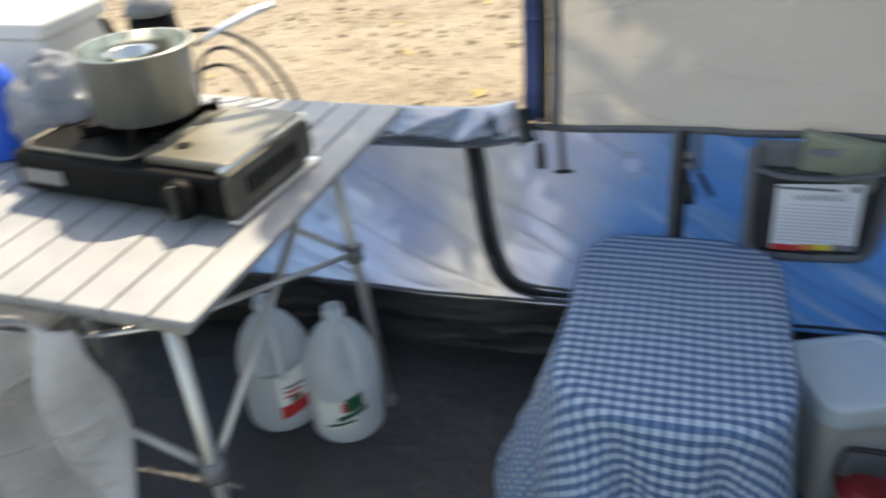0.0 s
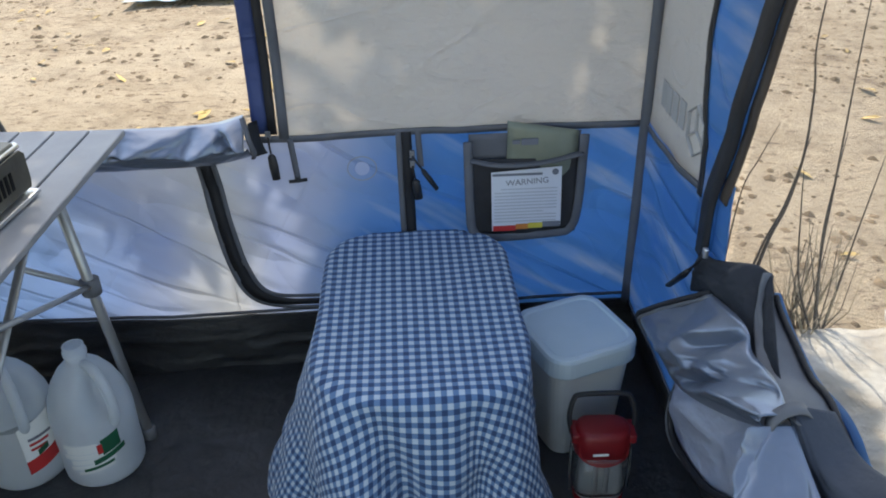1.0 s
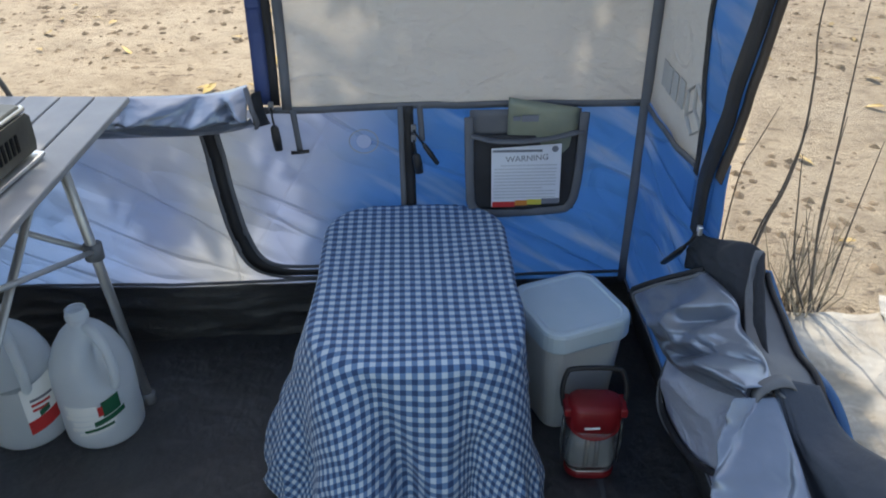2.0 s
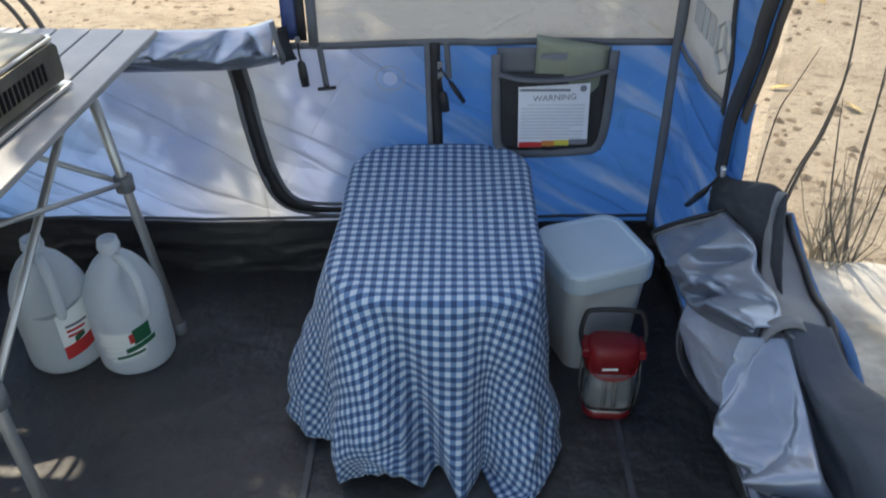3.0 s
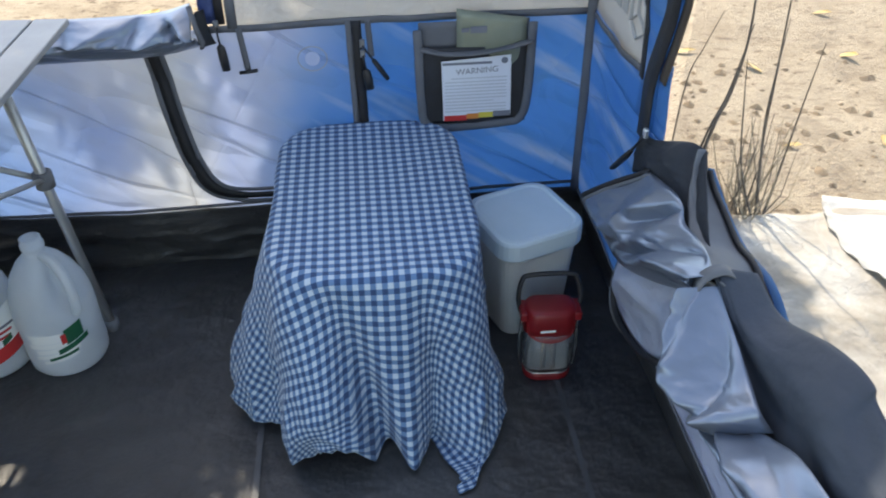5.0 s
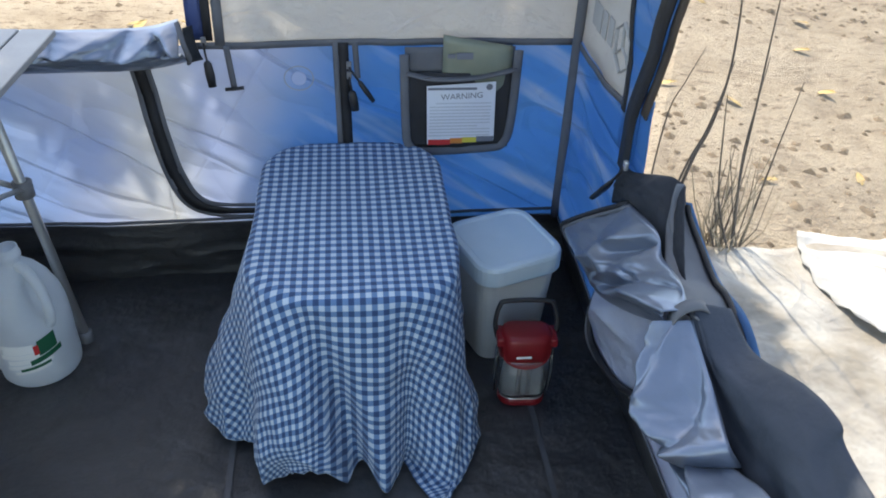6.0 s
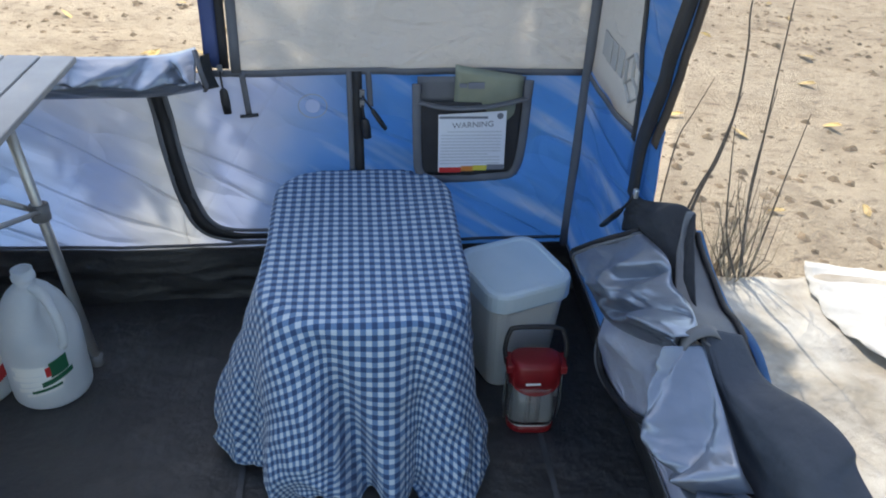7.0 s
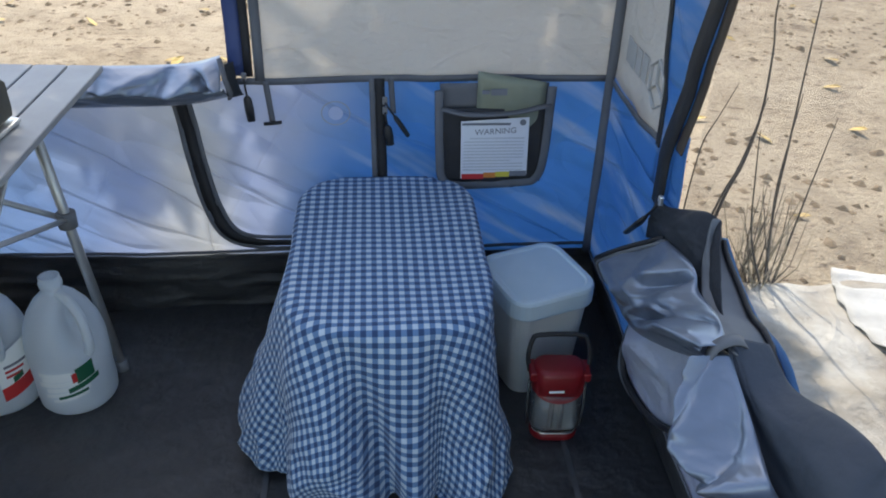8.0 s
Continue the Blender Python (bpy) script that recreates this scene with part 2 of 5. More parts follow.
TWIG = plain("dry_twig_bark", (0.06, 0.045, 0.035), (0.12, 0.09, 0.065), 0.85, grain=300, relief=0.4)
DRY_GRASS = plain("dry_grass", (0.30, 0.24, 0.15), (0.42, 0.34, 0.22), 0.85)
LEAF = plain("fallen_leaf", (0.50, 0.36, 0.10), (0.36, 0.25, 0.12), 0.7)
RUBBER = plain("grey_rubber_hose", (0.09, 0.08, 0.07), (0.14, 0.125, 0.11), 0.55)
BLUE_CAP = plain("bright_blue_plastic", (0.01, 0.09, 0.55), (0.015, 0.11, 0.62), 0.3)
MUSLIN = fabric("off_white_cotton", (0.50, 0.48, 0.465), (0.62, 0.60, 0.585), (0.6, 0.6, 0.6), 0.2, rough=0.85, scale=14.0, crease=0.9, gloss=0.2)
FOAM = plain("white_foam", (0.58, 0.57, 0.55), (0.64, 0.63, 0.6), 0.8, grain=120)

PRINT = plain("faded_print", (0.36, 0.36, 0.36), (0.42, 0.42, 0.42), 0.7)

MARK = plain("pale_print", (0.40, 0.46, 0.66), (0.44, 0.5, 0.68), 0.7)
FINE = plain("fine_print", (0.50, 0.52, 0.56), (0.55, 0.57, 0.6), 0.8, relief=0)
CLOD = plain("dark_litter", (0.085, 0.06, 0.038), (0.26, 0.19, 0.12), 0.95, scale=25)
FOLIAGE = fabric("leaf_green", (0.05, 0.09, 0.025), (0.08, 0.12, 0.03), (0.12, 0.2, 0.03), 0.3, crease=0.1)
FILM = fabric("clear_film", (0.28, 0.31, 0.36), (0.36, 0.39, 0.44), (0.4, 0.43, 0.5), 0.5, rough=0.15, crease=0.6)

def jug_plastic():
    """Cloudy polythene: part clear, part scattering."""
    m, nt, p, co = start_material("cloudy_jug_plastic")
    n = noise_tex(nt, co, 14.0)
    nt.links.new(ramp(nt, n, [(0.3, (0.82, 0.86, 0.88)), (0.7, (0.88, 0.91, 0.92))]), p.inputs["Base Color"])
    p.inputs["Roughness"].default_value = 0.33
    bump(nt, noise_tex(nt, co, 60.0), 0.12, 0.003, p)
    t = nt.nodes.new("ShaderNodeBsdfTranslucent")
    t.inputs["Color"].default_value = (0.88, 0.92, 0.93, 1)
    tr = nt.nodes.new("ShaderNodeBsdfTransparent")
    tr.inputs["Color"].default_value = (0.8, 0.86, 0.9, 1)
    a = nt.nodes.new("ShaderNodeMixShader")
    a.inputs["Fac"].default_value = 0.45
    nt.links.new(p.outputs["BSDF"], a.inputs[1])
    nt.links.new(t.outputs["BSDF"], a.inputs[2])
    b = nt.nodes.new("ShaderNodeMixShader")
    b.inputs["Fac"].default_value = 0.13
    nt.links.new(a.outputs["Shader"], b.inputs[1])
    nt.links.new(tr.outputs["BSDF"], b.inputs[2])
    nt.links.new(b.outputs["Shader"], nt.nodes["Material Output"].inputs["Surface"])
    return m


def gingham():
    """Woven checks: white and blue threads in both directions, by the cloth's own flat measure."""
    m, nt, p, co = start_material("blue_gingham")
    uv = nt.nodes.new("ShaderNodeTexCoord").outputs["UV"]
    sep = nt.nodes.new("ShaderNodeSeparateXYZ")
    nt.links.new(uv, sep.inputs[0])
    bands = []
    for k in (0, 1):
        a = nt.nodes.new("ShaderNodeMath")
        a.operation = "DIVIDE"
        nt.links.new(sep.outputs[k], a.inputs[0])
        a.inputs[1].default_value = CHECK
        f = nt.nodes.new("ShaderNodeMath")
        f.operation = "FRACT"
        nt.links.new(a.outputs[0], f.inputs[0])
        w = nt.nodes.new("ShaderNodeMath")
        w.operation = "PINGPONG"
        nt.links.new(f.outputs[0], w.inputs[0])
        w.inputs[1].default_value = 0.5
        r = nt.nodes.new("ShaderNodeMapRange")
        nt.links.new(w.outputs[0], r.inputs["Value"])
        r.inputs["From Min"].default_value, r.inputs["From Max"].default_value = 0.22, 0.28
        bands.append(r.outputs["Result"])
    add = nt.nodes.new("ShaderNodeMath")
    add.operation = "ADD"
    nt.links.new(bands[0], add.inputs[0])
    nt.links.new(bands[1], add.inputs[1])
    half = nt.nodes.new("ShaderNodeMath")
    half.operation = "MULTIPLY"
    half.inputs[1].default_value = 0.5
    nt.links.new(add.outputs[0], half.inputs[0])
    col = ramp(nt, half.outputs[0], [(0.0, (0.53, 0.62, 0.69)), (0.5, (0.125, 0.23, 0.395)), (1.0, (0.026, 0.064, 0.155))])
    wash = noise_tex(nt, co, 6.0)
    nt.links.new(mix_colour(nt, wash, mix_colour(nt, 0.12, col, (0.0, 0.0, 0.02)), col), p.inputs["Base Color"])
    p.inputs["Roughness"].default_value = 0.85
    p.inputs["Sheen Weight"].default_value = 0.15
    bump(nt, noise_tex(nt, co, 700.0, 2.0), 0.25, 0.001, p)
    return m


CHECK = 0.0220
GINGHAM = gingham()
JUG = jug_plastic()


def sand():
    m, nt, p, co = start_material("dry_sandy_ground")
    big = noise_tex(nt, co, 0.9, 5.0, 0.6)
    mid = noise_tex(nt, co, 6.0, 6.0, 0.65)
    fine = noise_tex(nt, co, 60.0, 5.0, 0.7)
    base = ramp(nt, mid, [(0.28, (0.16, 0.112, 0.072)), (0.44, (0.36, 0.28, 0.19)), (0.7, (0.48, 0.385, 0.27))])
    litter = ramp(nt, noise_tex(nt, co, 17.0, 5.0, 0.7, (1.0, 1.8, 1.0)), [(0.37, (1, 1, 1)), (0.45, (0, 0, 0))])
    dark = mix_colour(nt, litter, base, (0.16, 0.11, 0.07))
    pale = mix_colour(nt, ramp(nt, big, [(0.4, (0, 0, 0)), (0.62, (0.55, 0.55, 0.55))]), dark, (0.53, 0.44, 0.325))
    nt.links.new(pale, p.inputs["Base Color"])
    p.inputs["Roughness"].default_value = 0.95
    h = nt.nodes.new("ShaderNodeMath")
    h.operation = "ADD"
    nt.links.new(fine, h.inputs[0])
    nt.links.new(mid, h.inputs[1])
    bump(nt, h.outputs[0], 0.8, 0.05, p)
    return m


def net_cloth():
    """Insect net: fine threads with open holes between them."""
    m, nt, p, co = start_material("insect_net")
    p.inputs["Base Color"].default_value = (0.30, 0.27, 0.23, 1)
    p.inputs["Roughness"].default_value = 0.8
    sep = nt.nodes.new("ShaderNodeSeparateXYZ")
    nt.links.new(co, sep.inputs[0])
    threads = []
    for k in (1, 2):
        a = nt.nodes.new("ShaderNodeMath")
        a.operation = "MULTIPLY"
        nt.links.new(sep.outputs[k], a.inputs[0])
        a.inputs[1].default_value = 1 / 0.0022
        f = nt.nodes.new("ShaderNodeMath")
        f.operation = "FRACT"
        nt.links.new(a.outputs[0], f.inputs[0])
        c = nt.nodes.new("ShaderNodeMath")
        c.operation = "LESS_THAN"
        nt.links.new(f.outputs[0], c.inputs[0])
        c.inputs[1].default_value = 0.12
        threads.append(c.outputs[0])
    mx = nt.nodes.new("ShaderNodeMath")
    mx.operation = "MAXIMUM"
    nt.links.new(threads[0], mx.inputs[0])
    nt.links.new(threads[1], mx.inputs[1])
    tr = nt.nodes.new("ShaderNodeBsdfTransparent")
    mix = nt.nodes.new("ShaderNodeMixShader")
    nt.links.new(mx.outputs[0], mix.inputs["Fac"])
    nt.links.new(tr.outputs["BSDF"], mix.inputs[1])
    nt.links.new(p.outputs["BSDF"], mix.inputs[2])
    nt.links.new(mix.outputs["Shader"], nt.nodes["Material Output"].inputs["Surface"])
    return m


SAND = sand()
NET = net_cloth()
TARP = fabric("white_plastic_sheet", (0.23, 0.195, 0.15), (0.42, 0.395, 0.355), (0, 0, 0), 0.0, rough=0.5, scale=7.0, crease=1.0)
WHITE_SHEET = fabric("bright_white_plastic", (0.38, 0.375, 0.36), (0.52, 0.515, 0.50), (0, 0, 0), 0.0, rough=0.45, scale=6.0, crease=0.7)
PALE_SHEET = plain("pale_blue_sheet", (0.5, 0.62, 0.68), (0.6, 0.7, 0.75), 0.6)


# ---- building helpers (all in plan units; part() brings them to metres) ----
def part(name, bm, material, parent=None, label="", smooth=False, solid=0.0, bevel=0.0):
    bm.normal_update()
    bm.transform(Matrix.Scale(S, 4))
    me = bpy.data.meshes.new(name)
    bm.to_mesh(me)
    bm.free()
    me.materials.append(material)
    if smooth:
        for poly in me.polygons:
            poly.use_smooth = True
    ob = new(name, me)
    if parent:
        ob.parent = parent
        ob.matrix_parent_inverse = parent.matrix_world.inverted()
    if solid:
        s = ob.modifiers.new("thickness", "SOLIDIFY")
        s.thickness, s.offset = solid * S, 0
    if bevel:
        b = ob.modifiers.new("edges", "BEVEL")
        b.width, b.segments, b.limit_method, b.angle_limit = bevel * S, 2, "ANGLE", radians(40)
    if label:
        ob["label"] = label
    return ob


def thing(name, at, label, category, group="", kind=""):
    ob = new(name)
    ob.empty_display_size = 0.05
    ob.matrix_world = Matrix.Translation(Vector(at) * S)
    return tagged(ob, label, category, group, kind)


def box(bm, lo, hi, m=None):
    vs = [bm.verts.new((x, y, z)) for z in (lo[2], hi[2]) for y in (lo[1], hi[1]) for x in (lo[0], hi[0])]
    if m:
        for v in vs:
            v.co = m @ v.co
    for f in ((0, 2, 3, 1), (4, 5, 7, 6), (0, 1, 5, 4), (2, 6, 7, 3), (0, 4, 6, 2), (1, 3, 7, 5)):
        bm.faces.new([vs[i] for i in f])
    return bm


def one_box(lo, hi, m=None):
    return box(bmesh.new(), lo, hi, m)


def rounded(w, d, r, n=6):
    """Outline of a rounded rectangle about the origin."""
    r = min(r, w / 2 - 1e-4, d / 2 - 1e-4)
    out = []
    for cx, cy, a0 in ((w / 2 - r, d / 2 - r, 0), (-w / 2 + r, d / 2 - r, 90), (-w / 2 + r, -d / 2 + r, 180), (w / 2 - r, -d / 2 + r, 270)):
        for i in range(n + 1):
            a = radians(a0 + 90 * i / n)
            out.append((cx + r * math.cos(a), cy + r * math.sin(a)))
    return out


def loft(rings, closed=True, cap=(True, True), bm=None):
    """Skin through rings of equal count."""
    bm = bm or bmesh.new()
    rows = [[bm.verts.new(p) for p in ring] for ring in rings]
    n = len(rows[0])
    for a, b in zip(rows, rows[1:]):
        for i in range(n if closed else n - 1):
            j = (i + 1) % n
            bm.faces.new((a[i], a[j], b[j], b[i]))
    if closed and cap[0]:
        bm.faces.new(rows[0][::-1])
    if closed and cap[1]:
        bm.faces.new(rows[-1])
    return bm


def lathe(profile, n=32, m=None, cap=(True, True)):
    bm = loft([[(r * math.cos(2 * math.pi * i / n), r * math.sin(2 * math.pi * i / n), z) for i in range(n)] for r, z in profile], cap=cap)
    if m:
        bm.transform(m)
    return bm


def tube(points, radius, n=10, flat=1.0, bm=None, cap=True):
    """A round (or flattened) bar along points; radius may be a list."""
    pts = [Vector(p) for p in points]
    rings, side = [], None
    for i, p in enumerate(pts):
        d = (pts[min(i + 1, len(pts) - 1)] - pts[max(i - 1, 0)]).normalized()
        if side is None:
            side = d.cross(Vector((0, 0, 1)) if abs(d.z) < 0.9 else Vector((0, 1, 0))).normalized()
        side = (side - d * side.dot(d)).normalized()
        up = side.cross(d)
        r = radius[i] if isinstance(radius, (list, tuple)) else radius
        rings.append([p + side * (r * math.cos(2 * math.pi * k / n)) + up * (r * flat * math.sin(2 * math.pi * k / n)) for k in range(n)])
    return loft(rings, cap=(cap, cap), bm=bm)


def smooth_line(pts, steps=8):
    """Catmull-Rom line through points."""
    p = [Vector(q) for q in pts]
    p = [p[0] * 2 - p[1]] + p + [p[-1] * 2 - p[-2]]
    out = []
    for i in range(1, len(p) - 2):
        for k in range(steps):
            t = k / steps
            a, b, c, d = p[i - 1], p[i], p[i + 1], p[i + 2]
            out.append(0.5 * ((2 * b) + (c - a) * t + (2 * a - 5 * b + 4 * c - d) * t * t + (3 * b - a - 3 * c + d) * t ** 3))
    out.append(p[-2])
    return out


def sheet(fn, nu, nv, uv=False, keep=None):
    """A grid of points fn(u, v), u and v from 0 to 1."""
    bm = bmesh.new()
    layer = bm.loops.layers.uv.new("UVMap") if uv else None
    g, flat = [], {}
    for i in range(nu + 1):
        row = []
        for j in range(nv + 1):
            got = fn(i / nu, j / nv)
            v = bm.verts.new(got[0] if uv else got)
            if uv:
                flat[v] = got[1]
            row.append(v)
        g.append(row)
    for i in range(nu):
        for j in range(nv):
            if keep and not keep((i + 0.5) / nu, (j + 0.5) / nv):
                continue
            f = bm.faces.new((g[i][j], g[i + 1][j], g[i + 1][j + 1], g[i][j + 1]))
            if uv:
                for lp in f.loops:
                    lp[layer].uv = flat[lp.vert]
    return bm


def ribbon(points, width_dir, width, lift=(0, 0, 0)):
    """A flat strip along points, width wide."""
    w, l = Vector(width_dir).normalized() * width / 2, Vector(lift)
    return loft([[Vector(p) - w + l, Vector(p) + w + l] for p in points], closed=False)


def ridge(x, y, z):
    return 1 - 2 * abs(noise.noise((x, y, z)))


def wrinkle(x, z, amp=0.006, seed=0.0):
    return 0.55 * amp * ridge(x * 7 + z * 11, z * 3.5 - x * 3, seed + 2) * max(0.0, 0.3 + noise.noise((x * 2.4, z * 2.4, seed + 11))) + 0.7 * amp * ridge(x * 3.0 + z * 5.5, z * 2.2 - x * 1.2, seed + 1) + amp * (noise.noise((x * 3.1 + z * 2.0, z * 4.0 - x * 1.4, seed)) + 0.5 * noise.noise((x * 9 + z * 7, z * 6 - x * 8, seed + 7)) + 0.6 * noise.noise((x * 1.2, z * 1.6, seed + 3)))


# ---- tent ----
BACK, RIGHT, LEFT, FRONT, ROOF = 2.0, 1.0, -1.35, -0.75, 2.3
TUB_TOP, BELT = 0.2, 0.688


def back_y(x, z):
    """Depth of the back wall's cloth at height z: the black hem leans out at the bottom."""
    return BACK + (0.05 * max(0, (TUB_TOP - z) / TUB_TOP) - 0.013 * ridge(x * 2.2, z * 16, 4) * min(1, max(0, (TUB_TOP - z) * 12)) if z < TUB_TOP else 0) + wrinkle(x, z, 0.012, 1.5)


def right_x(y, z):
    """Line of the side wall: its black hem leans out at the bottom."""
    return RIGHT + 0.06 * max(0, (TUB_TOP - z) / TUB_TOP) + wrinkle(y, z, 0.007, 9.5)


def back_sheet(x0, x1, z0, z1, nu, nv):
    return sheet(lambda u, v: (x0 + (x1 - x0) * u, back_y(x0 + (x1 - x0) * u, z0 + (z1 - z0) * v), z0 + (z1 - z0) * v), nu, nv)


wall_north = thing("wall_north", (0, BACK, 0), "tent back wall of blue and grey coated cloth", "tent wall", kind="structure")
part("lower_panel", back_sheet(-1.35, -0.005, TUB_TOP, 0.722, 130, 54), BLUE, wall_north, "pale blue cloth under the window, sunlight put into its colour", True, 0.002)
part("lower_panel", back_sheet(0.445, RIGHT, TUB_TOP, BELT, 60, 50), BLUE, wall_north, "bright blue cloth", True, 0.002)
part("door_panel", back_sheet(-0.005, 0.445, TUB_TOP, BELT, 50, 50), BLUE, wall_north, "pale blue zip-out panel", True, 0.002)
part("upper_panel", back_sheet(0.15, RIGHT, BELT, ROOF, 80, 120), GREY_CLOTH, wall_north, "light grey cloth", True, 0.002)
part("top_panel", back_sheet(-1.35, -0.25, 1.98, ROOF, 40, 6), GREY_CLOTH, wall_north, "light grey cloth", True, 0.002)
part("top_panel", back_sheet(-0.25, 0.15, 1.95, ROOF, 16, 12), GREY_CLOTH, wall_north, "light grey cloth", True, 0.002)
part("window_jamb", back_sheet(-1.35, -1.12, BELT, 1.98, 10, 40), GREY_CLOTH, wall_north, "light grey cloth", True, 0.002)
part("hem", back_sheet(-1.35, 1.09, 0.0, TUB_TOP, 120, 30), TUB, wall_north, "black waterproof hem", True, 0.002)


def back_strip(name, pts, width, material, direction, lift, label=""):
    pts = smooth_line(pts, 6) if len(pts) > 2 else [Vector(pts[0]).lerp(Vector(pts[1]), k / 20) for k in range(21)]
    return part(name, ribbon([(p.x, back_y(p.x, p.z) - lift, p.z) for p in pts], direction, width), material, wall_north, label, True, 0.003)


back_strip("belt_tape", [(0.1, 0, BELT), (RIGHT, 0, BELT)], 0.016, TAPE, (0, 0, 1), 0.004, "dark grey binding along the seam")
back_strip("hem_tape", [(-1.35, 0, TUB_TOP), (RIGHT, 0, TUB_TOP + 0.02)], 0.008, TAPE, (0, 0, 1), 0.004)

floor = part("floor", sheet(lambda u, v: (-1.4 + 2.52 * u, -0.8 + 2.9 * v, 0.002 + 0.004 * noise.noise((u * 5, v * 6, 0)) + 0.0015 * noise.noise((u * 22, v * 19, 3))), 120, 130), TUB, None, "", True)
for sx in (0.171, 0.845):
    part("seam", ribbon([(sx + 0.003 * math.sin(k * 0.4), -0.7 + k * 0.1, 0.0085) for k in range(27)], (1, 0, 0), 0.013), SEAM, floor, "grey taped seam", True)
tagged(floor, "black coated tent groundsheet with faint creases", "floor", kind="structure")

# ---- ground outside ----
def ground_z(x, y):
    inside = -1.6 < x < 1.35 and -1 < y < 2.25
    return -0.03 if inside else -0.012 + 0.018 * noise.noise((x * 2.2, y * 2.2, 5)) + 0.01 * noise.noise((x * 7, y * 7, 9))


def spread_out(c):
    """Even steps near the tent, growing to the horizon."""
    return 6.5 * c + 900 * c ** 11


gb = sheet(lambda u, v: (0.5 + spread_out(2 * u - 1), 2.4 + spread_out(2 * v - 1), ground_z(0.5 + spread_out(2 * u - 1), 2.4 + spread_out(2 * v - 1))), 260, 260)
ground = part("ground", gb, SAND, None, "", True)
tagged(ground, "dry sandy campsite soil with scattered leaf litter", "ground", kind="structure")

# ---- side wall ----
def side_sheet(y0, y1, z0, z1, nu, nv, keep=None):
    return sheet(lambda u, v: (right_x(y0 + (y1 - y0) * u, z0 + (z1 - z0) * v), y0 + (y1 - y0) * u, z0 + (z1 - z0) * v), nu, nv, keep=keep)


def side_strip(name, pts, width, material, direction, lift, label=""):
    pts = smooth_line(pts, 8)
    return part(name, ribbon([(right_x(p.y, p.z) - lift, p.y, p.z) for p in pts], direction, width), material, wall_east, label, True, 0.003)


wall_east = thing("wall_east", (RIGHT, 1, 0), "tent side wall of blue and grey cloth with a net window", "tent wall", kind="structure")
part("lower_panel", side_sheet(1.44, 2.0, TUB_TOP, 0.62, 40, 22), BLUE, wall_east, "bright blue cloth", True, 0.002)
part("sill_panel", side_sheet(-0.75, 1.44, 0.33, 0.56, 60, 14), DARK_CLOTH, wall_east, "dark grey lining cloth", True, 0.002)
part("foot_panel", side_sheet(-0.75, 1.44, TUB_TOP, 0.33, 60, 10), LILAC, wall_east, "pale silver lining cloth", True, 0.002)
side_strip("hem_tape", [(0, 2.0, 0.205), (0, 1.4, 0.2), (0, 0.8, 0.2), (0, 0.2, 0.2)], 0.01, TAPE, (0, 0, 1), 0.004)
part("corner_panel", side_sheet(1.60, 2.0, 0.62, 0.70, 20, 6), BLUE, wall_east, "bright blue cloth", True, 0.002)


def side_band(y_in, y_out, z0, z1, n=40):
    """Side-wall cloth between two upright edges given by height."""
    return sheet(lambda u, v: (right_x(y_in(z0 + (z1 - z0) * v) * (1 - u) + y_out(z0 + (z1 - z0) * v) * u, z0 + (z1 - z0) * v), y_in(z0 + (z1 - z0) * v) * (1 - u) + y_out(z0 + (z1 - z0) * v) * u, z0 + (z1 - z0) * v), 12, n)


def grey_edge(z):
    return 1.605 + 0.07 * min(1.0, max(0.0, (z - 0.7) / 0.27)) ** 1.4


def zip_line(z):
    return 1.535 - 0.08 * max(0.0, (z - 0.72) / 0.32) ** 0.9 if z > 0.72 else 1.535


part("upper_panel", side_band(lambda z: 2.0, grey_edge, 0.70, ROOF), GREY_CLOTH, wall_east, "light grey cloth with a faint printed mark", True, 0.002)
part("edge_flap", side_band(grey_edge, lambda z: zip_line(z) - 0.01, 0.62, ROOF), BLUE, wall_east, "blue cloth flap along the window zip", True, 0.002)
part("top_panel", side_sheet(-0.75, 1.58, 1.92, ROOF, 40, 6), GREY_CLOTH, wall_east, "light grey cloth", True, 0.002)
part("front_panel", side_sheet(-0.75, 0.2, 0.6, 1.92, 30, 40), GREY_CLOTH, wall_east, "light grey cloth", True, 0.002)
part("hem", side_sheet(-0.75, 2.06, 0.0, TUB_TOP, 60, 8), TUB, wall_east, "black waterproof hem", True, 0.002)
side_strip("belt_tape", [(0, 2.0, BELT), (0, 1.8, 0.692), (0, 1.6, 0.715)], 0.014, TAPE, (0, 0, 1), 0.004)
side_strip("window_zip", [(0, zip_line(z) + 0.005, z) for z in (0.60, 0.66, 0.72, 0.8, 0.9, 1.05, 1.3, 1.6, 1.9)], 0.055, ZIP, (0, 1, 0), 0.012, "black window zip")
side_strip("zip_facing", [(0, zip_line(z) - 0.035, z) for z in (0.74, 0.8, 0.9, 1.05, 1.3, 1.6, 1.9)], 0.03, BROWN_TAPE, (0, 1, 0), 0.006, "brown zip tape seen from inside")
part("edge_flap", side_sheet(1.47, 1.523, 0.622, 0.78, 8, 16), BLUE, wall_east, "blue cloth beside the zip foot", True, 0.002)
side_strip("panel_tape", [(0, grey_edge(z), z) for z in (0.70, 0.76, 0.83, 0.9, 1.0, 1.4, 1.9)], 0.02, ZIP, (0, 1, 0), 0.005, "dark binding between grey and blue cloth")
part("net_window", sheet(lambda u, v: (1.058, 0.2 + 1.36 * u, 0.5 + 1.42 * v), 20, 20), NET, wall_east, "fine beige insect net")
MARK_Y, MARK_Z = 1.672, 0.803
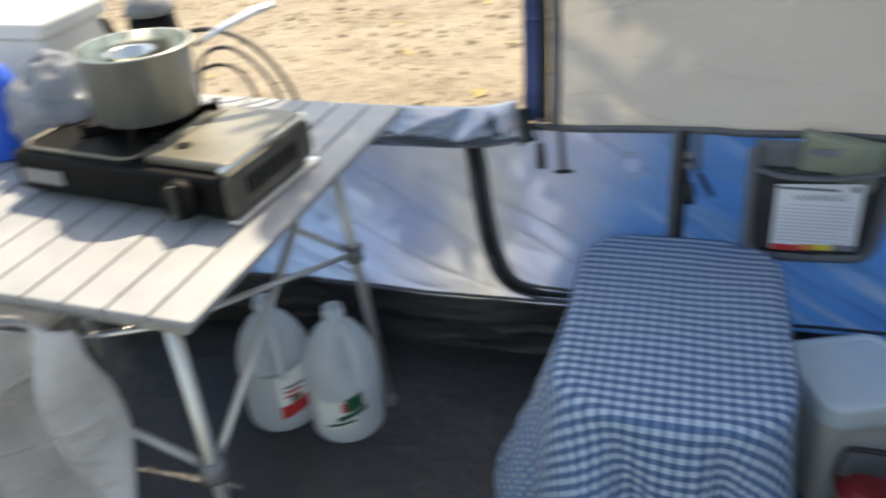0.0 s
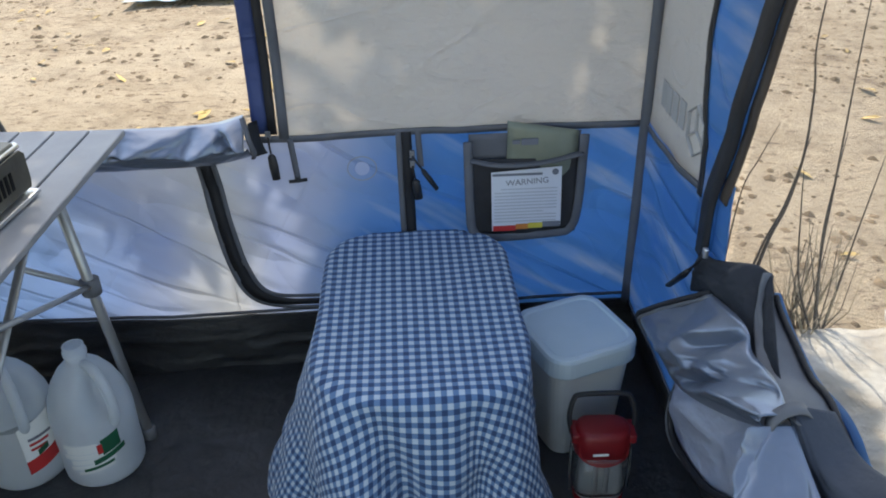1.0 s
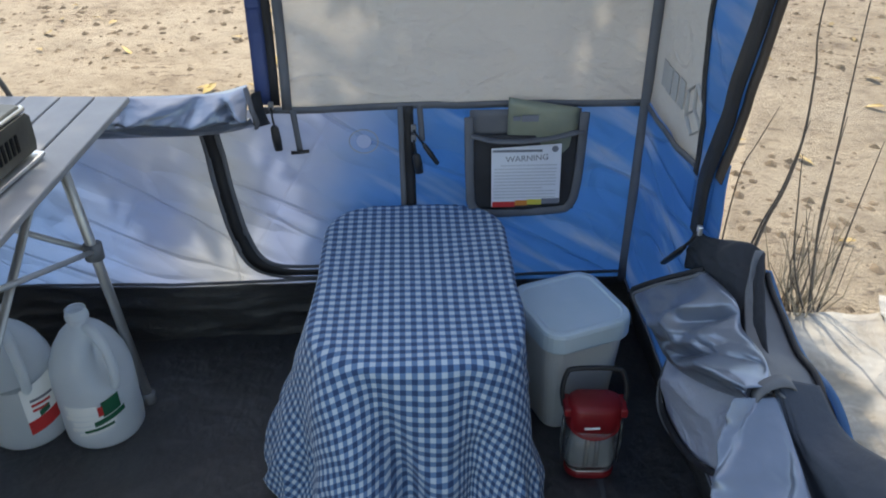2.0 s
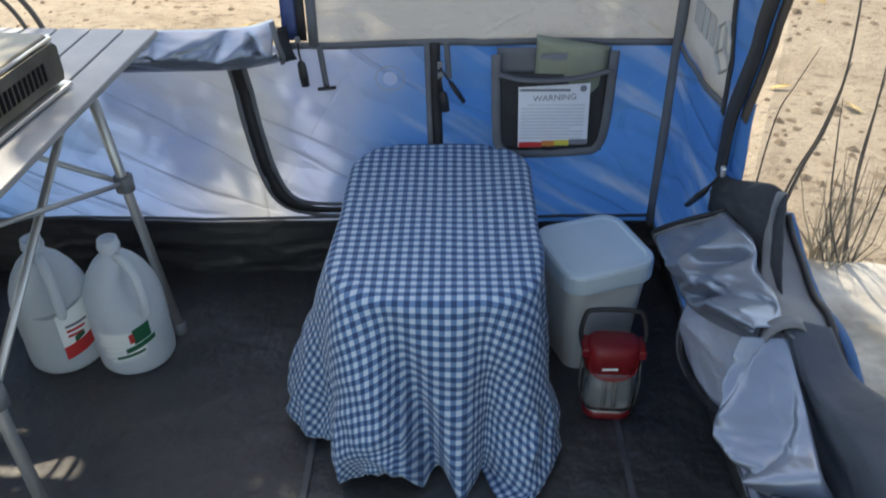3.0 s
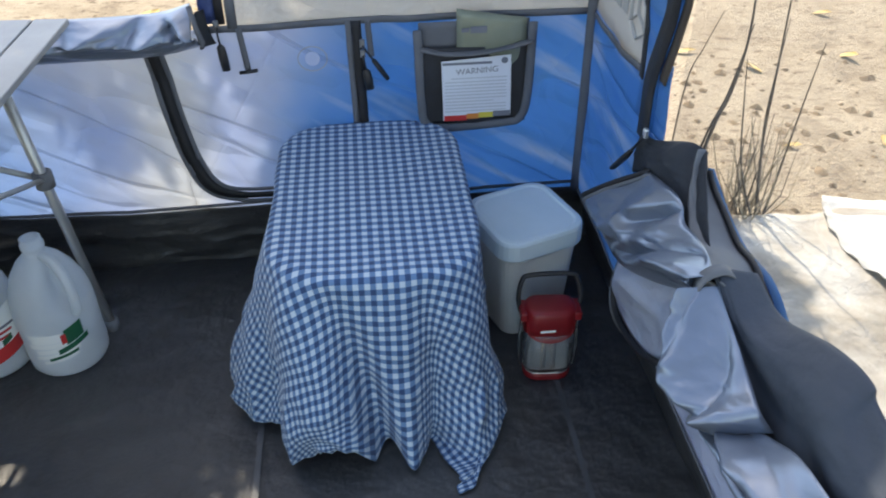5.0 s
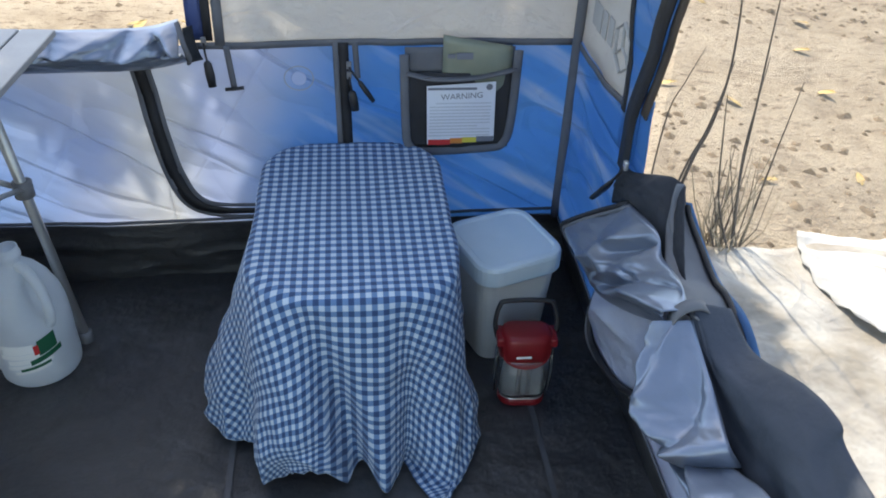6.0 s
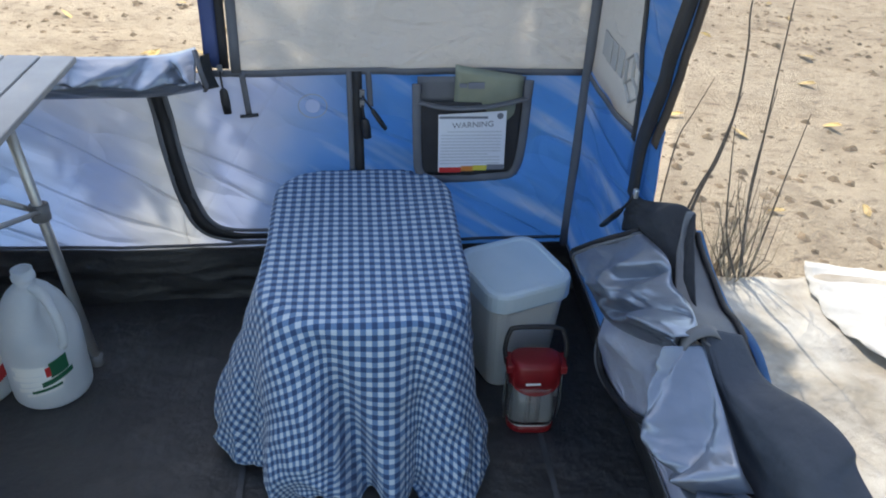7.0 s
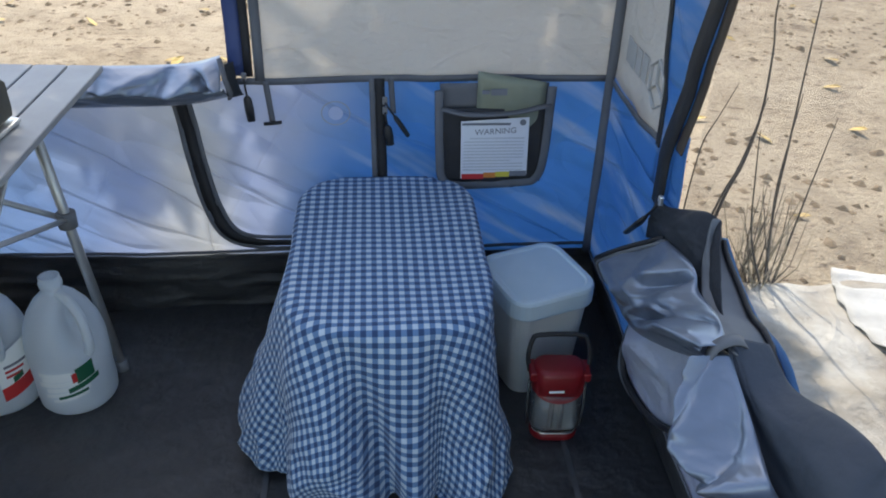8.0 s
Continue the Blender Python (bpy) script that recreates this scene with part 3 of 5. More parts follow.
HEX = [(MARK_Y + 0.044 * math.cos(radians(60 * k + 30)), MARK_Z + 0.052 * math.sin(radians(60 * k + 30))) for k in range(7)]


def side_line(pts, r):
    return part("printed_mark", tube([(right_x(y, z) - 0.004, y, z) for y, z in pts], r, 6, 0.4), PRINT, wall_east, "faded grey hexagon print")


side_line(HEX, 0.0045)
for k in (1, 3, 5):
    side_line([(MARK_Y, MARK_Z), (MARK_Y + 0.6 * (HEX[k][0] - MARK_Y), MARK_Z + 0.6 * (HEX[k][1] - MARK_Z)), HEX[k]], 0.004)
for k in range(4):      # worn capitals of the mark, as plain bars
    y0 = 1.752 + 0.047 * k
    part("printed_bar", one_box((right_x(y0, 0.8) - 0.005, y0 - 0.016, 0.778 - 0.003 * k), (right_x(y0, 0.8) - 0.003, y0 + 0.016, 0.835 - 0.003 * k)), PRINT, wall_east)
part("corner_tape", tube([(0.995, 1.991, 0.2 + k * 0.07) for k in range(30)], 0.013, 8), TAPE, wall_east, "dark corner binding", True)

# ---- closing walls and roof ----
# out of view; the opening is added to let sky light in from the left
wall_west = part("wall_west", sheet(lambda u, v: (LEFT, -0.75 + 2.75 * u, ROOF * v), 44, 46, keep=lambda u, v: not (0.12 < u < 0.9 and 0.3 < v < 0.85)), GREY_CLOTH, None, "", True, 0.002)
tagged(wall_west, "unseen grey tent side wall with an opening added for light", "tent wall", kind="structure")
wall_south = part("wall_south", sheet(lambda u, v: (LEFT + 2.35 * u, FRONT, ROOF * v), 47, 42, keep=lambda u, v: not (0.2 < u < 0.85 and 0.05 < v < 0.9)), GREY_CLOTH, None, "", True, 0.002)
tagged(wall_south, "grey tent front wall with an open doorway", "tent wall", kind="structure")
roof = part("ceiling", sheet(lambda u, v: (LEFT + 2.35 * u, FRONT + 2.75 * v, ROOF + 0.12 * math.sin(math.pi * u) * math.sin(math.pi * v)), 20, 20), NET, None, "", True)
tagged(roof, "open insect-net roof of the tent", "tent roof", kind="structure")

# ---- folding table ----
TABLE_Z = 0.77
TABLE_M = Matrix.Translation((-0.192, 1.074, 0)) @ Matrix.Rotation(radians(-3.0), 4, "Z")


def tp(x, y, z):
    return TABLE_M @ Vector((x, y, z))


table = thing("folding_table", (-0.6, 1.45, 0), "folding camp table with silver aluminium slats and tube legs", "table")
DEPTH, SLAT, COUNT = 0.81, 0.0735, 14
for i in range(COUNT):
    x1 = -i * SLAT
    bm = one_box((x1 - SLAT + 0.005, 0, TABLE_Z - 0.014), (x1, DEPTH, TABLE_Z), TABLE_M)
    part("slat", bm, PLANK, table, bevel=0.0025)
WIDE = COUNT * SLAT
for y in (0.012, DEPTH - 0.032):
    part("rail", one_box((-WIDE + 0.02, y, TABLE_Z - 0.034), (-0.02, y + 0.02, TABLE_Z - 0.0145), TABLE_M), LEG, table, bevel=0.002)
feet = {"fr": (Vector((-0.245, 1.11, 0)), Vector((-0.25, 1.105, TABLE_Z - 0.03))), "br": (Vector((-0.222, 1.788, 0)), Vector((-0.286, 1.772, TABLE_Z - 0.03))),
        "fl": (Vector((-1.2, 1.15, 0)), Vector((-1.13, 1.16, TABLE_Z - 0.03))), "bl": (Vector((-1.18, 1.84, 0)), Vector((-1.11, 1.82, TABLE_Z - 0.03)))}
joint = {k: a.lerp(b, 0.61) for k, (a, b) in feet.items()}
for k, (a, b) in feet.items():
    leg = part("leg", tube([a + Vector((0, 0, 0.012)), a.lerp(b, 0.5), b], 0.0115, 14), LEG, table, smooth=True)
    part("foot_cap", lathe([(0.014, 0.0), (0.017, 0.003), (0.017, 0.03), (0.014, 0.033)], 14, Matrix.Translation(a)), GREY_PLASTIC, leg, smooth=True)
    part("joint", lathe([(0.0145, -0.02), (0.021, -0.018), (0.021, 0.018), (0.0145, 0.02)], 14, Matrix.Translation(joint[k])), GREY_PLASTIC, leg, smooth=True)
for a, b in (("fr", "br"), ("br", "fr"), ("br", "bl"), ("bl", "br"), ("fr", "fl"), ("fl", "fr")):
    p, q = joint[a], feet[b][1]
    part("brace", tube([p, p.lerp(q, 0.5), q], 0.009, 8, 0.6), LEG, table, smooth=True)

# ---- stove with pot ----
STOVE_M = Matrix.Translation((-0.475, 1.487, TABLE_Z)) @ Matrix.Rotation(radians(-7.0), 4, "Z")
stove = thing("camp_stove", (-0.49, 1.5, TABLE_Z), "black portable gas stove with a worn steel top", "stove")
bm = loft([[(x, y, z) for x, y in rounded(w, d, 0.02)] for w, d, z in ((0.44, 0.25, 0.012), (0.46, 0.27, 0.02), (0.46, 0.27, 0.078), (0.452, 0.262, 0.085))])
bm.transform(STOVE_M)
part("body", bm, BLACK, stove, bevel=0.003)
bm = loft([[(x + 0.142, y + 0.01, z) for x, y in rounded(w, d, 0.012)] for w, d, z in ((0.17, 0.24, 0.0855), (0.17, 0.24, 0.098), (0.16, 0.23, 0.101))])
bm.transform(STOVE_M)
part("cartridge_lid", bm, STEEL, stove, "worn steel cartridge lid", bevel=0.003)
bm = loft([[(x - 0.085, y, z) for x, y in rounded(w, d, 0.02)] for w, d, z in ((0.265, 0.25, 0.0855), (0.26, 0.245, 0.09))])
bm.transform(STOVE_M)
part("burner_tray", bm, BLACK, stove, "blackened burner tray")
bm = tube([(0.222, -0.12, 0.092), (0.222, 0.13, 0.092)], 0.007, 12)
bm.transform(STOVE_M)
part("edge_trim", bm, ALU, stove, "bright rounded edge", smooth=True)
for a in range(4):
    m = STOVE_M @ Matrix.Translation((-0.045, 0.04, 0)) @ Matrix.Rotation(radians(45 + 90 * a), 4, "Z")
    part("pot_support", box(one_box((0.045, -0.004, 0.088), (0.125, 0.004, 0.104), m), (0.112, -0.004, 0.104), (0.125, 0.004, 0.112), m), BLACK, stove)
part("burner", lathe([(0.03, 0.088), (0.035, 0.09), (0.035, 0.1), (0.02, 0.103)], 24, STOVE_M @ Matrix.Translation((-0.045, 0.04, 0))), BLACK, stove, smooth=True)
km = STOVE_M @ Matrix.Translation((0.15, -0.135, 0.048)) @ Matrix.Rotation(radians(90), 4, "X")
knob = part("knob", lathe([(0.034, 0.0), (0.034, 0.016), (0.031, 0.02)], 28, km), BLACK, stove, smooth=True)
part("pointer", one_box((-0.005, -0.03, 0.02), (0.005, 0.03, 0.03), km), BLACK_PLASTIC, knob)
part("maker_plate", one_box((-0.2, -0.1385, 0.035), (-0.11, -0.1355, 0.062), STOVE_M), GREY_PLASTIC, stove, "pale plate without lettering")
part("lid_port", lathe([(0.014, 0.0), (0.014, 0.0015)], 20, STOVE_M @ Matrix.Translation((0.105, -0.06, 0.101))), BLACK, stove, "dark round port in the lid")
for yy in (-0.085, 0.0):
    part("lid_rib", tube([STOVE_M @ Vector((0.075, yy + 0.02, 0.1015)), STOVE_M @ Vector((0.075, yy + 0.05, 0.104)), STOVE_M @ Vector((0.075, yy + 0.1, 0.1015))], 0.004, 8), STEEL, stove, smooth=True)
part("tray_rim", tube([STOVE_M @ Vector((x - 0.085, y, 0.0915)) for x, y in rounded(0.25, 0.235, 0.03) + [rounded(0.25, 0.235, 0.03)[0]]], 0.004, 8), STEEL, stove, "scorched steel rim of the tray", True)
plate = part("end_plate", loft([[STOVE_M @ Vector((x, y, z)) for y, z in ((-0.128, 0.016), (0.128, 0.016), (0.132, 0.03), (0.132, 0.078), (0.12, 0.088), (-0.12, 0.088), (-0.132, 0.078), (-0.132, 0.03))] for x in (0.2295, 0.2335)]), STEEL, stove, "dull steel end plate with air slots", bevel=0.001)
for k in range(11):
    part("vent_slot", one_box((0.2337, -0.075 + k * 0.0145, 0.034), (0.2348, -0.067 + k * 0.0145, 0.066), STOVE_M), BLACK, plate, bevel=0.0)
part("base_lip", one_box((0.226, -0.13, 0.004), (0.246, 0.13, 0.012), STOVE_M), ALU, stove, "bright folded lip", bevel=0.002)
for k in (-1, 1):
    for j in (-1, 1):
        part("foot", lathe([(0.012, 0.0), (0.012, 0.013)], 12, STOVE_M @ Matrix.Translation((k * 0.19, j * 0.1, 0))), BLACK_PLASTIC, stove)

pot_at = STOVE_M @ Vector((-0.045, 0.04, 0.112))
PM = Matrix.Translation(pot_at)
pot = thing("saucepan", pot_at, "dull steel saucepan with a long handle on the stove", "pot")
part("body", lathe([(0.088, 0.0), (0.095, 0.006), (0.099, 0.12), (0.102, 0.122), (0.102, 0.125), (0.098, 0.125)], 40, PM, (True, False)), POT, pot, smooth=True)
part("inside", lathe([(0.0975, 0.125), (0.094, 0.008), (0.0, 0.006)], 40, PM, (False, False)), POT_INSIDE, pot, "bright inner wall", True)
part("handle", tube([PM @ Vector(p) for p in ((0.085, 0.06, 0.105), (0.12, 0.1, 0.125), (0.17, 0.15, 0.145), (0.195, 0.175, 0.15))], [0.008, 0.011, 0.014, 0.012], 12, 0.5), ALU, pot, smooth=True)
cup = thing("steel_cup", pot_at, "small steel cup standing inside the saucepan", "cup")
part("body", lathe([(0.04, 0.0), (0.042, 0.1), (0.044, 0.102), (0.04, 0.1), (0.038, 0.004), (0.0, 0.004)], 28, PM @ Matrix.Translation((-0.02, 0.01, 0.007)), (True, False)), POT_INSIDE, cup, smooth=True)

# ---- water jugs ----
def make_jug(at, turn, label, fill):
    m = Matrix.Translation(at) @ Matrix.Rotation(radians(turn), 4, "Z")
    jug = thing("plastic_jug", at, label, "jug", "gallon jugs on the floor")
    n = 40
    prof = [(0.0, 0.004), (0.07, 0.004), (0.084, 0.0), (0.089, 0.008), (0.0905, 0.03), (0.0895, 0.09), (0.0905, 0.1), (0.0905, 0.165), (0.089, 0.185), (0.083, 0.215), (0.069, 0.25),
            (0.05, 0.279), (0.031, 0.298), (0.024, 0.305), (0.0225, 0.315), (0.0255, 0.318), (0.0255, 0.328), (0.023, 0.33), (0.023, 0.342), (0.0195, 0.342)]
    rings = []
    for r, z in prof:
        ring = []
        for k in range(n):
            a = 2 * math.pi * k / n
            near = max(0.0, math.cos(a)) ** 6      # a dent behind the handle
            dent = 0.05 * near * max(0.0, 1 - ((z - 0.225) / 0.06) ** 2)
            ring.append(((r - min(dent, r * 0.6)) * math.cos(a), (r - min(dent, r * 0.6)) * math.sin(a), z))
        rings.append(ring)
    bm = loft(rings[1:], cap=(True, False))
    bm.transform(m)
    part("body", bm, JUG, jug, smooth=True)
    line = smooth_line([(0.02, 0, 0.3), (0.05, 0, 0.298), (0.08, 0, 0.272), (0.094, 0, 0.228), (0.093, 0, 0.185), (0.083, 0, 0.165)], 5)
    part("handle", tube([m @ p for p in line], 0.0115, 12, 1.0), JUG, jug, smooth=True)
    if fill:
        bm = lathe([(0.08, 0.006), (0.087, 0.012), (0.087, fill), (0.0, fill)], 36, m, (True, False))
        part("water", bm, WATER, jug, "clear liquid up to the middle", True)
    return jug, m


def on_jug(m, a0, a1, z0, z1, lift=0.0012, slant=0.0):
    """A patch on the jug's round side."""
    return sheet(lambda u, v: m @ Vector(((0.0912 + lift) * math.cos(radians(a0 + (a1 - a0) * u)), (0.0912 + lift) * math.sin(radians(a0 + (a1 - a0) * u)), z0 + (z1 - z0) * v + slant * u)), 12, 4)


WATER = plain("clear_liquid", (0.75, 0.8, 0.8), (0.78, 0.83, 0.83), 0.08, transmission=0.85, ior=1.33, relief=0)
jug_a, ma = make_jug((-0.305, 1.712, 0.003), -38, "cloudy gallon jug with a torn green and white label", 0.0)
jug_b, mb = make_jug((-0.482, 1.715, 0.003), -52, "cloudy gallon jug half full with a white and red label", 0.175)
ma = Matrix.Translation((-0.305, 1.712, 0.003)) @ Matrix.Rotation(radians(12), 4, "Z")
mb = Matrix.Translation((-0.482, 1.715, 0.003)) @ Matrix.Rotation(radians(10), 4, "Z")
for k, (a0, a1, z0, h, s) in enumerate(((-132, -82, 0.118, 0.012, 0.004), (-128, -78, 0.103, 0.014, 0.008), (-134, -66, 0.088, 0.013, 0.010), (-124, -60, 0.072, 0.013, 0.016), (-128, -62, 0.056, 0.011, 0.020), (-118, -66, 0.044, 0.009, 0.018))):
    part("label_scrap", on_jug(ma, a0, a1, z0, z0 + h, 0.001, s), LABEL_WHITE, jug_a, "torn white label paper", True)
for a0, a1, z0, h, s, mt in ((-78, -52, 0.098, 0.042, 0.014, LABEL_GREEN), (-92, -47, 0.074, 0.014, 0.024, LABEL_GREEN), (-108, -66, 0.056, 0.008, 0.016, LABEL_GREEN), (-84, -77, 0.102, 0.026, 0.003, LABEL_RED)):
    part("label_print", on_jug(ma, a0, a1, z0, z0 + h, 0.0025, s), mt, jug_a, "", True)
part("label", on_jug(mb, -74, -24, 0.045, 0.175, 0.0012, 0.018), LABEL_WHITE, jug_b, "white paper label", True)
part("label_band", on_jug(mb, -74, -24, 0.045, 0.082, 0.002, 0.018), LABEL_RED, jug_b, "red label foot", True)
part("label_print", on_jug(mb, -56, -40, 0.088, 0.104, 0.002, 0.01), LABEL_GREEN, jug_b, "", True)
for k in range(3):
    part("print_line", on_jug(mb, -64, -30 - 6 * k, 0.135 - 0.014 * k, 0.142 - 0.014 * k, 0.002), LABEL_RED if k else INK, jug_b, smooth=True)

# ---- covered stool ----
TOP_Z, CX, CY, HX, HY, RC = 0.434, 0.452, 1.69, 0.195, 0.305, 0.125
seat = thing("covered_stool", (CX, CY, 0), "portable camp toilet hidden under a checked cloth", "stool")
part("body", loft([[(x + CX, y + CY, z) for x, y in rounded(w, d, 0.1, 8)] for w, d, z in ((0.30, 0.44, 0.006), (0.33, 0.5, 0.3), (0.375, 0.59, 0.415), (0.36, 0.575, 0.427))]), GREY_PLASTIC, seat, smooth=True)


# hanging folds: where each starts and ends along the rim (0 in the middle of the front), how far it stands out, its half width
CLOTH_FOLDS = ((-0.11, -0.005, -1.4, 0.07), (0.025, 0.05, 0.5, 0.07), (0.085, 0.105, -0.85, 0.055), (-0.16, -0.07, 0.9, 0.10), (-0.20, -0.19, -0.6, 0.06),
               (-0.28, -0.34, 0.7, 0.13), (0.16, 0.19, 0.9, 0.09), (0.245, 0.255, -0.6, 0.07), (0.30, 0.31, 0.6, 0.08), (-0.46, -0.48, -0.6, 0.09), (0.40, 0.40, -0.4, 0.06))


def drape(u, v):
    """Checked cloth laid over a rounded oblong and hanging to the floor."""
    fx = -(HX + 0.40) + u * (2 * HX + 0.79)
    fy = -(HY + 0.452) + v * (2 * HY + 0.607)
    qx = min(max(fx, -HX + RC), HX - RC)
    qy = min(max(fy, -HY + RC), HY - RC)
    dx, dy = fx - qx, fy - qy
    d = math.hypot(dx, dy)
    if d <= RC:
        bow = 0.004 * noise.noise((fx * 6, fy * 6, 2))
        return (CX + fx, CY + fy, TOP_Z + bow), (fx, fy)
    nx, ny = dx / d, dy / d
    s = d - RC
    a = math.atan2(ny, nx)
    turn = 0.02
    drop = max(0.0, s - turn * 0.57) if s > turn else s * s / (2 * turn) * 0.86
    hang = min(1.0, s / 0.42)
    w = math.atan2(math.sin(a + math.pi / 2), math.cos(a + math.pi / 2))
    rim = qx + RC * w + (1 if w > 0 else -1) * (qy + HY - RC)
    rim += 0.02 * noise.noise((rim * 9, s * 3, 1)) + 0.03 * s * math.sin(rim * 11)
    folds = 0.35 * noise.noise((fx * 5, fy * 5, 6)) + 0.22 * ridge(fx * 9 + fy * 3, fy * 8 - fx * 4, 12)
    for r0, r1, high, wide in CLOTH_FOLDS:
        k = abs(rim - r0 - (r1 - r0) * min(1.2, s / 0.42)) / wide
        if k < 1:
            folds += high * (0.5 + 0.5 * math.cos(math.pi * k)) ** (1.4 if high < 0 else 0.8)
    corner = abs(nx * ny) * 2
    spread = 0.012 + 0.076 * max(0.0, -nx) ** 1.5 + 0.062 * max(0.0, -ny) ** 2
    spread *= min(1.0, max(0.12, (0.28 - fy) / 0.4))
    flare = spread * hang ** 0.9 + 0.060 * (1 + 0.25 * corner) * folds * hang ** 0.9 * (1 if ny < 0.2 else 0.2)
    z = TOP_Z - drop * (1 - 0.5 * (spread * hang) ** 1.0)
    r = min(s, turn) * 0.8 + flare
    tuck = max(0.0, 1 - ((rim + 0.085) / 0.055) ** 2) * max(0.0, (s - 0.30) / 0.14)
    z, r = z + 0.06 * tuck, r - 0.035 * tuck
    left_corner = max(0.0, -nx) * max(0.0, -ny) * 2
    low = 0.006 + 0.010 * (1 + noise.noise((fx * 13, fy * 13, 4))) + 0.03 * left_corner * max(0.0, ridge(fx * 7, fy * 7, 9)) * min(1, max(0, (s - 0.36) / 0.1))
    if z < low:
        over = low - z
        r += over * (0.16 - 0.85 * left_corner)
        z = low
    else:
        over = 0.0
    x, y = CX + qx + nx * (RC + r), CY + qy + ny * (RC + r)
    if nx > 0.15 and ny < -0.2:
        x, y = x - 0.6 * over, y - 0.55 * over
    elif left_corner > 0:
        x, y = x + 0.25 * over * left_corner, y - 0.25 * over * left_corner
    x -= 0.014 * hang * max(0.0, 1 - max(0.0, ny)) * (1.0 if nx < 0 else 0.7 * abs(nx) + 0.3)
    y = min(y, 1.972 + 0.002 * math.sin(fx * 40))
    return (x, y, z), (fx, fy)


cloth = part("tablecloth", sheet(drape, 200, 220, True), GINGHAM, None, "", True, 0.0018)
tagged(cloth, "blue and white gingham cloth hanging in folds to the floor", "tablecloth")

# ---- pail ----
BM = Matrix.Translation((0.806, 1.744, 0.004)) @ Matrix.Rotation(radians(20), 4, "Z") @ Matrix.Diagonal((0.985, 0.985, 1.07, 1.0))
pail = thing("square_pail", (0.806, 1.744, 0), "pale square plastic pail with a snap-on lid", "pail")
bm = loft([[(x, y, z) for x, y in rounded(w, w, r, 6)] for w, r, z in ((0.165, 0.035, 0.0), (0.172, 0.037, 0.004), (0.205, 0.042, 0.225), (0.212, 0.044, 0.227), (0.213, 0.044, 0.24))])
bm.transform(BM)
part("body", bm, WHITE_PLASTIC, pail, smooth=False, bevel=0.003)
bm = loft([[(x, y, z) for x, y in rounded(w, w, r, 6)] for w, r, z in ((0.226, 0.05, 0.232), (0.229, 0.05, 0.236), (0.229, 0.05, 0.272), (0.222, 0.046, 0.280), (0.196, 0.038, 0.2815), (0.190, 0.036, 0.2775))])
bm.transform(BM)
part("lid", bm, LID_PLASTIC, pail, "pale blue-white lid with a raised rim", bevel=0.002)

# ---- lantern ----
LM = Matrix.Translation((0.828, 1.516, 0.004)) @ Matrix.Rotation(radians(-4), 4, "Z") @ Matrix.Rotation(radians(-3), 4, "X") @ Matrix.Diagonal((1.0, 1.0, 1.03, 1.0))
lantern = thing("camping_lantern", (0.828, 1.516, 0), "red and clear plastic camping lantern with a black handle", "lantern")


def lp(rows, material, name, label="", sm=False, bev=0.002, parent=lantern):
    bm = loft([[(x, y, z) for x, y in rounded(w, d, r, 5)] for w, d, r, z in rows])
    bm.transform(LM)
    return part(name, bm, material, parent, label, sm, bevel=bev)


lp(((0.100, 0.066, 0.03, 0.0), (0.110, 0.074, 0.034, 0.004), (0.110, 0.074, 0.034, 0.014), (0.104, 0.07, 0.032, 0.019)), RED, "base", "red foot")
lp(((0.106, 0.07, 0.03, 0.019), (0.106, 0.07, 0.03, 0.023)), ALU, "base_ring", "bright ring above the foot")
lp(((0.078, 0.012, 0.005, 0.026), (0.078, 0.012, 0.005, 0.132)), REFLECTOR, "reflector", "satin grey reflector")
lens = lp(((0.108, 0.07, 0.032, 0.023), (0.114, 0.074, 0.034, 0.06), (0.116, 0.076, 0.034, 0.132)), CLEAR, "lens", "clear rounded cover", True, 0)
lens.visible_shadow = False
head_part = lp(((0.108, 0.07, 0.03, 0.126), (0.118, 0.078, 0.032, 0.132), (0.121, 0.082, 0.033, 0.16), (0.119, 0.08, 0.033, 0.182), (0.110, 0.072, 0.03, 0.191), (0.092, 0.055, 0.024, 0.194)), RED, "head", "red rounded top housing", True, 0)
for k in (-1, 1):
    part("tube_lamp", tube([LM @ Vector((k * 0.011, -0.014, 0.034)), LM @ Vector((k * 0.011, -0.014, 0.08)), LM @ Vector((k * 0.011, -0.014, 0.122))], 0.0055, 10), GREY_PLASTIC, lantern, "unlit tube lamp", True)
    part("shoulder", one_box((k * 0.060 - 0.008, -0.03, 0.165), (k * 0.060 + 0.008, 0.028, 0.186), LM), RED, head_part, "red handle hinge", bevel=0.004)
    part("side_frame", tube([LM @ Vector((k * 0.062, 0.0, 0.02)), LM @ Vector((k * 0.066, 0.0, 0.08)), LM @ Vector((k * 0.063, 0.0, 0.15))], 0.0035, 8, 0.8), SMOKE, lantern, "dark clear side guard", True)
part("handle", tube([LM @ p for p in smooth_line([(-0.064, 0.01, 0.165), (-0.070, 0.016, 0.20), (-0.062, 0.026, 0.236), (-0.044, 0.03, 0.248), (0.044, 0.03, 0.250), (0.062, 0.026, 0.238), (0.070, 0.016, 0.20), (0.064, 0.01, 0.165)], 6)], 0.0055, 10, 1.3), BLACK_PLASTIC, lantern, smooth=True)
shape = [(-0.052, 0.166), (-0.054, 0.142)] + [(-0.054 * math.cos(radians(180 * k / 12)), 0.142 - 0.03 * math.sin(radians(180 * k / 12))) for k in range(1, 12)] + [(0.054, 0.142), (0.052, 0.166)]
bm = loft([[LM @ Vector((x, y + 0.012 * (x / 0.054) ** 2, z)) for x, z in shape] for y in (-0.034, -0.0425)])
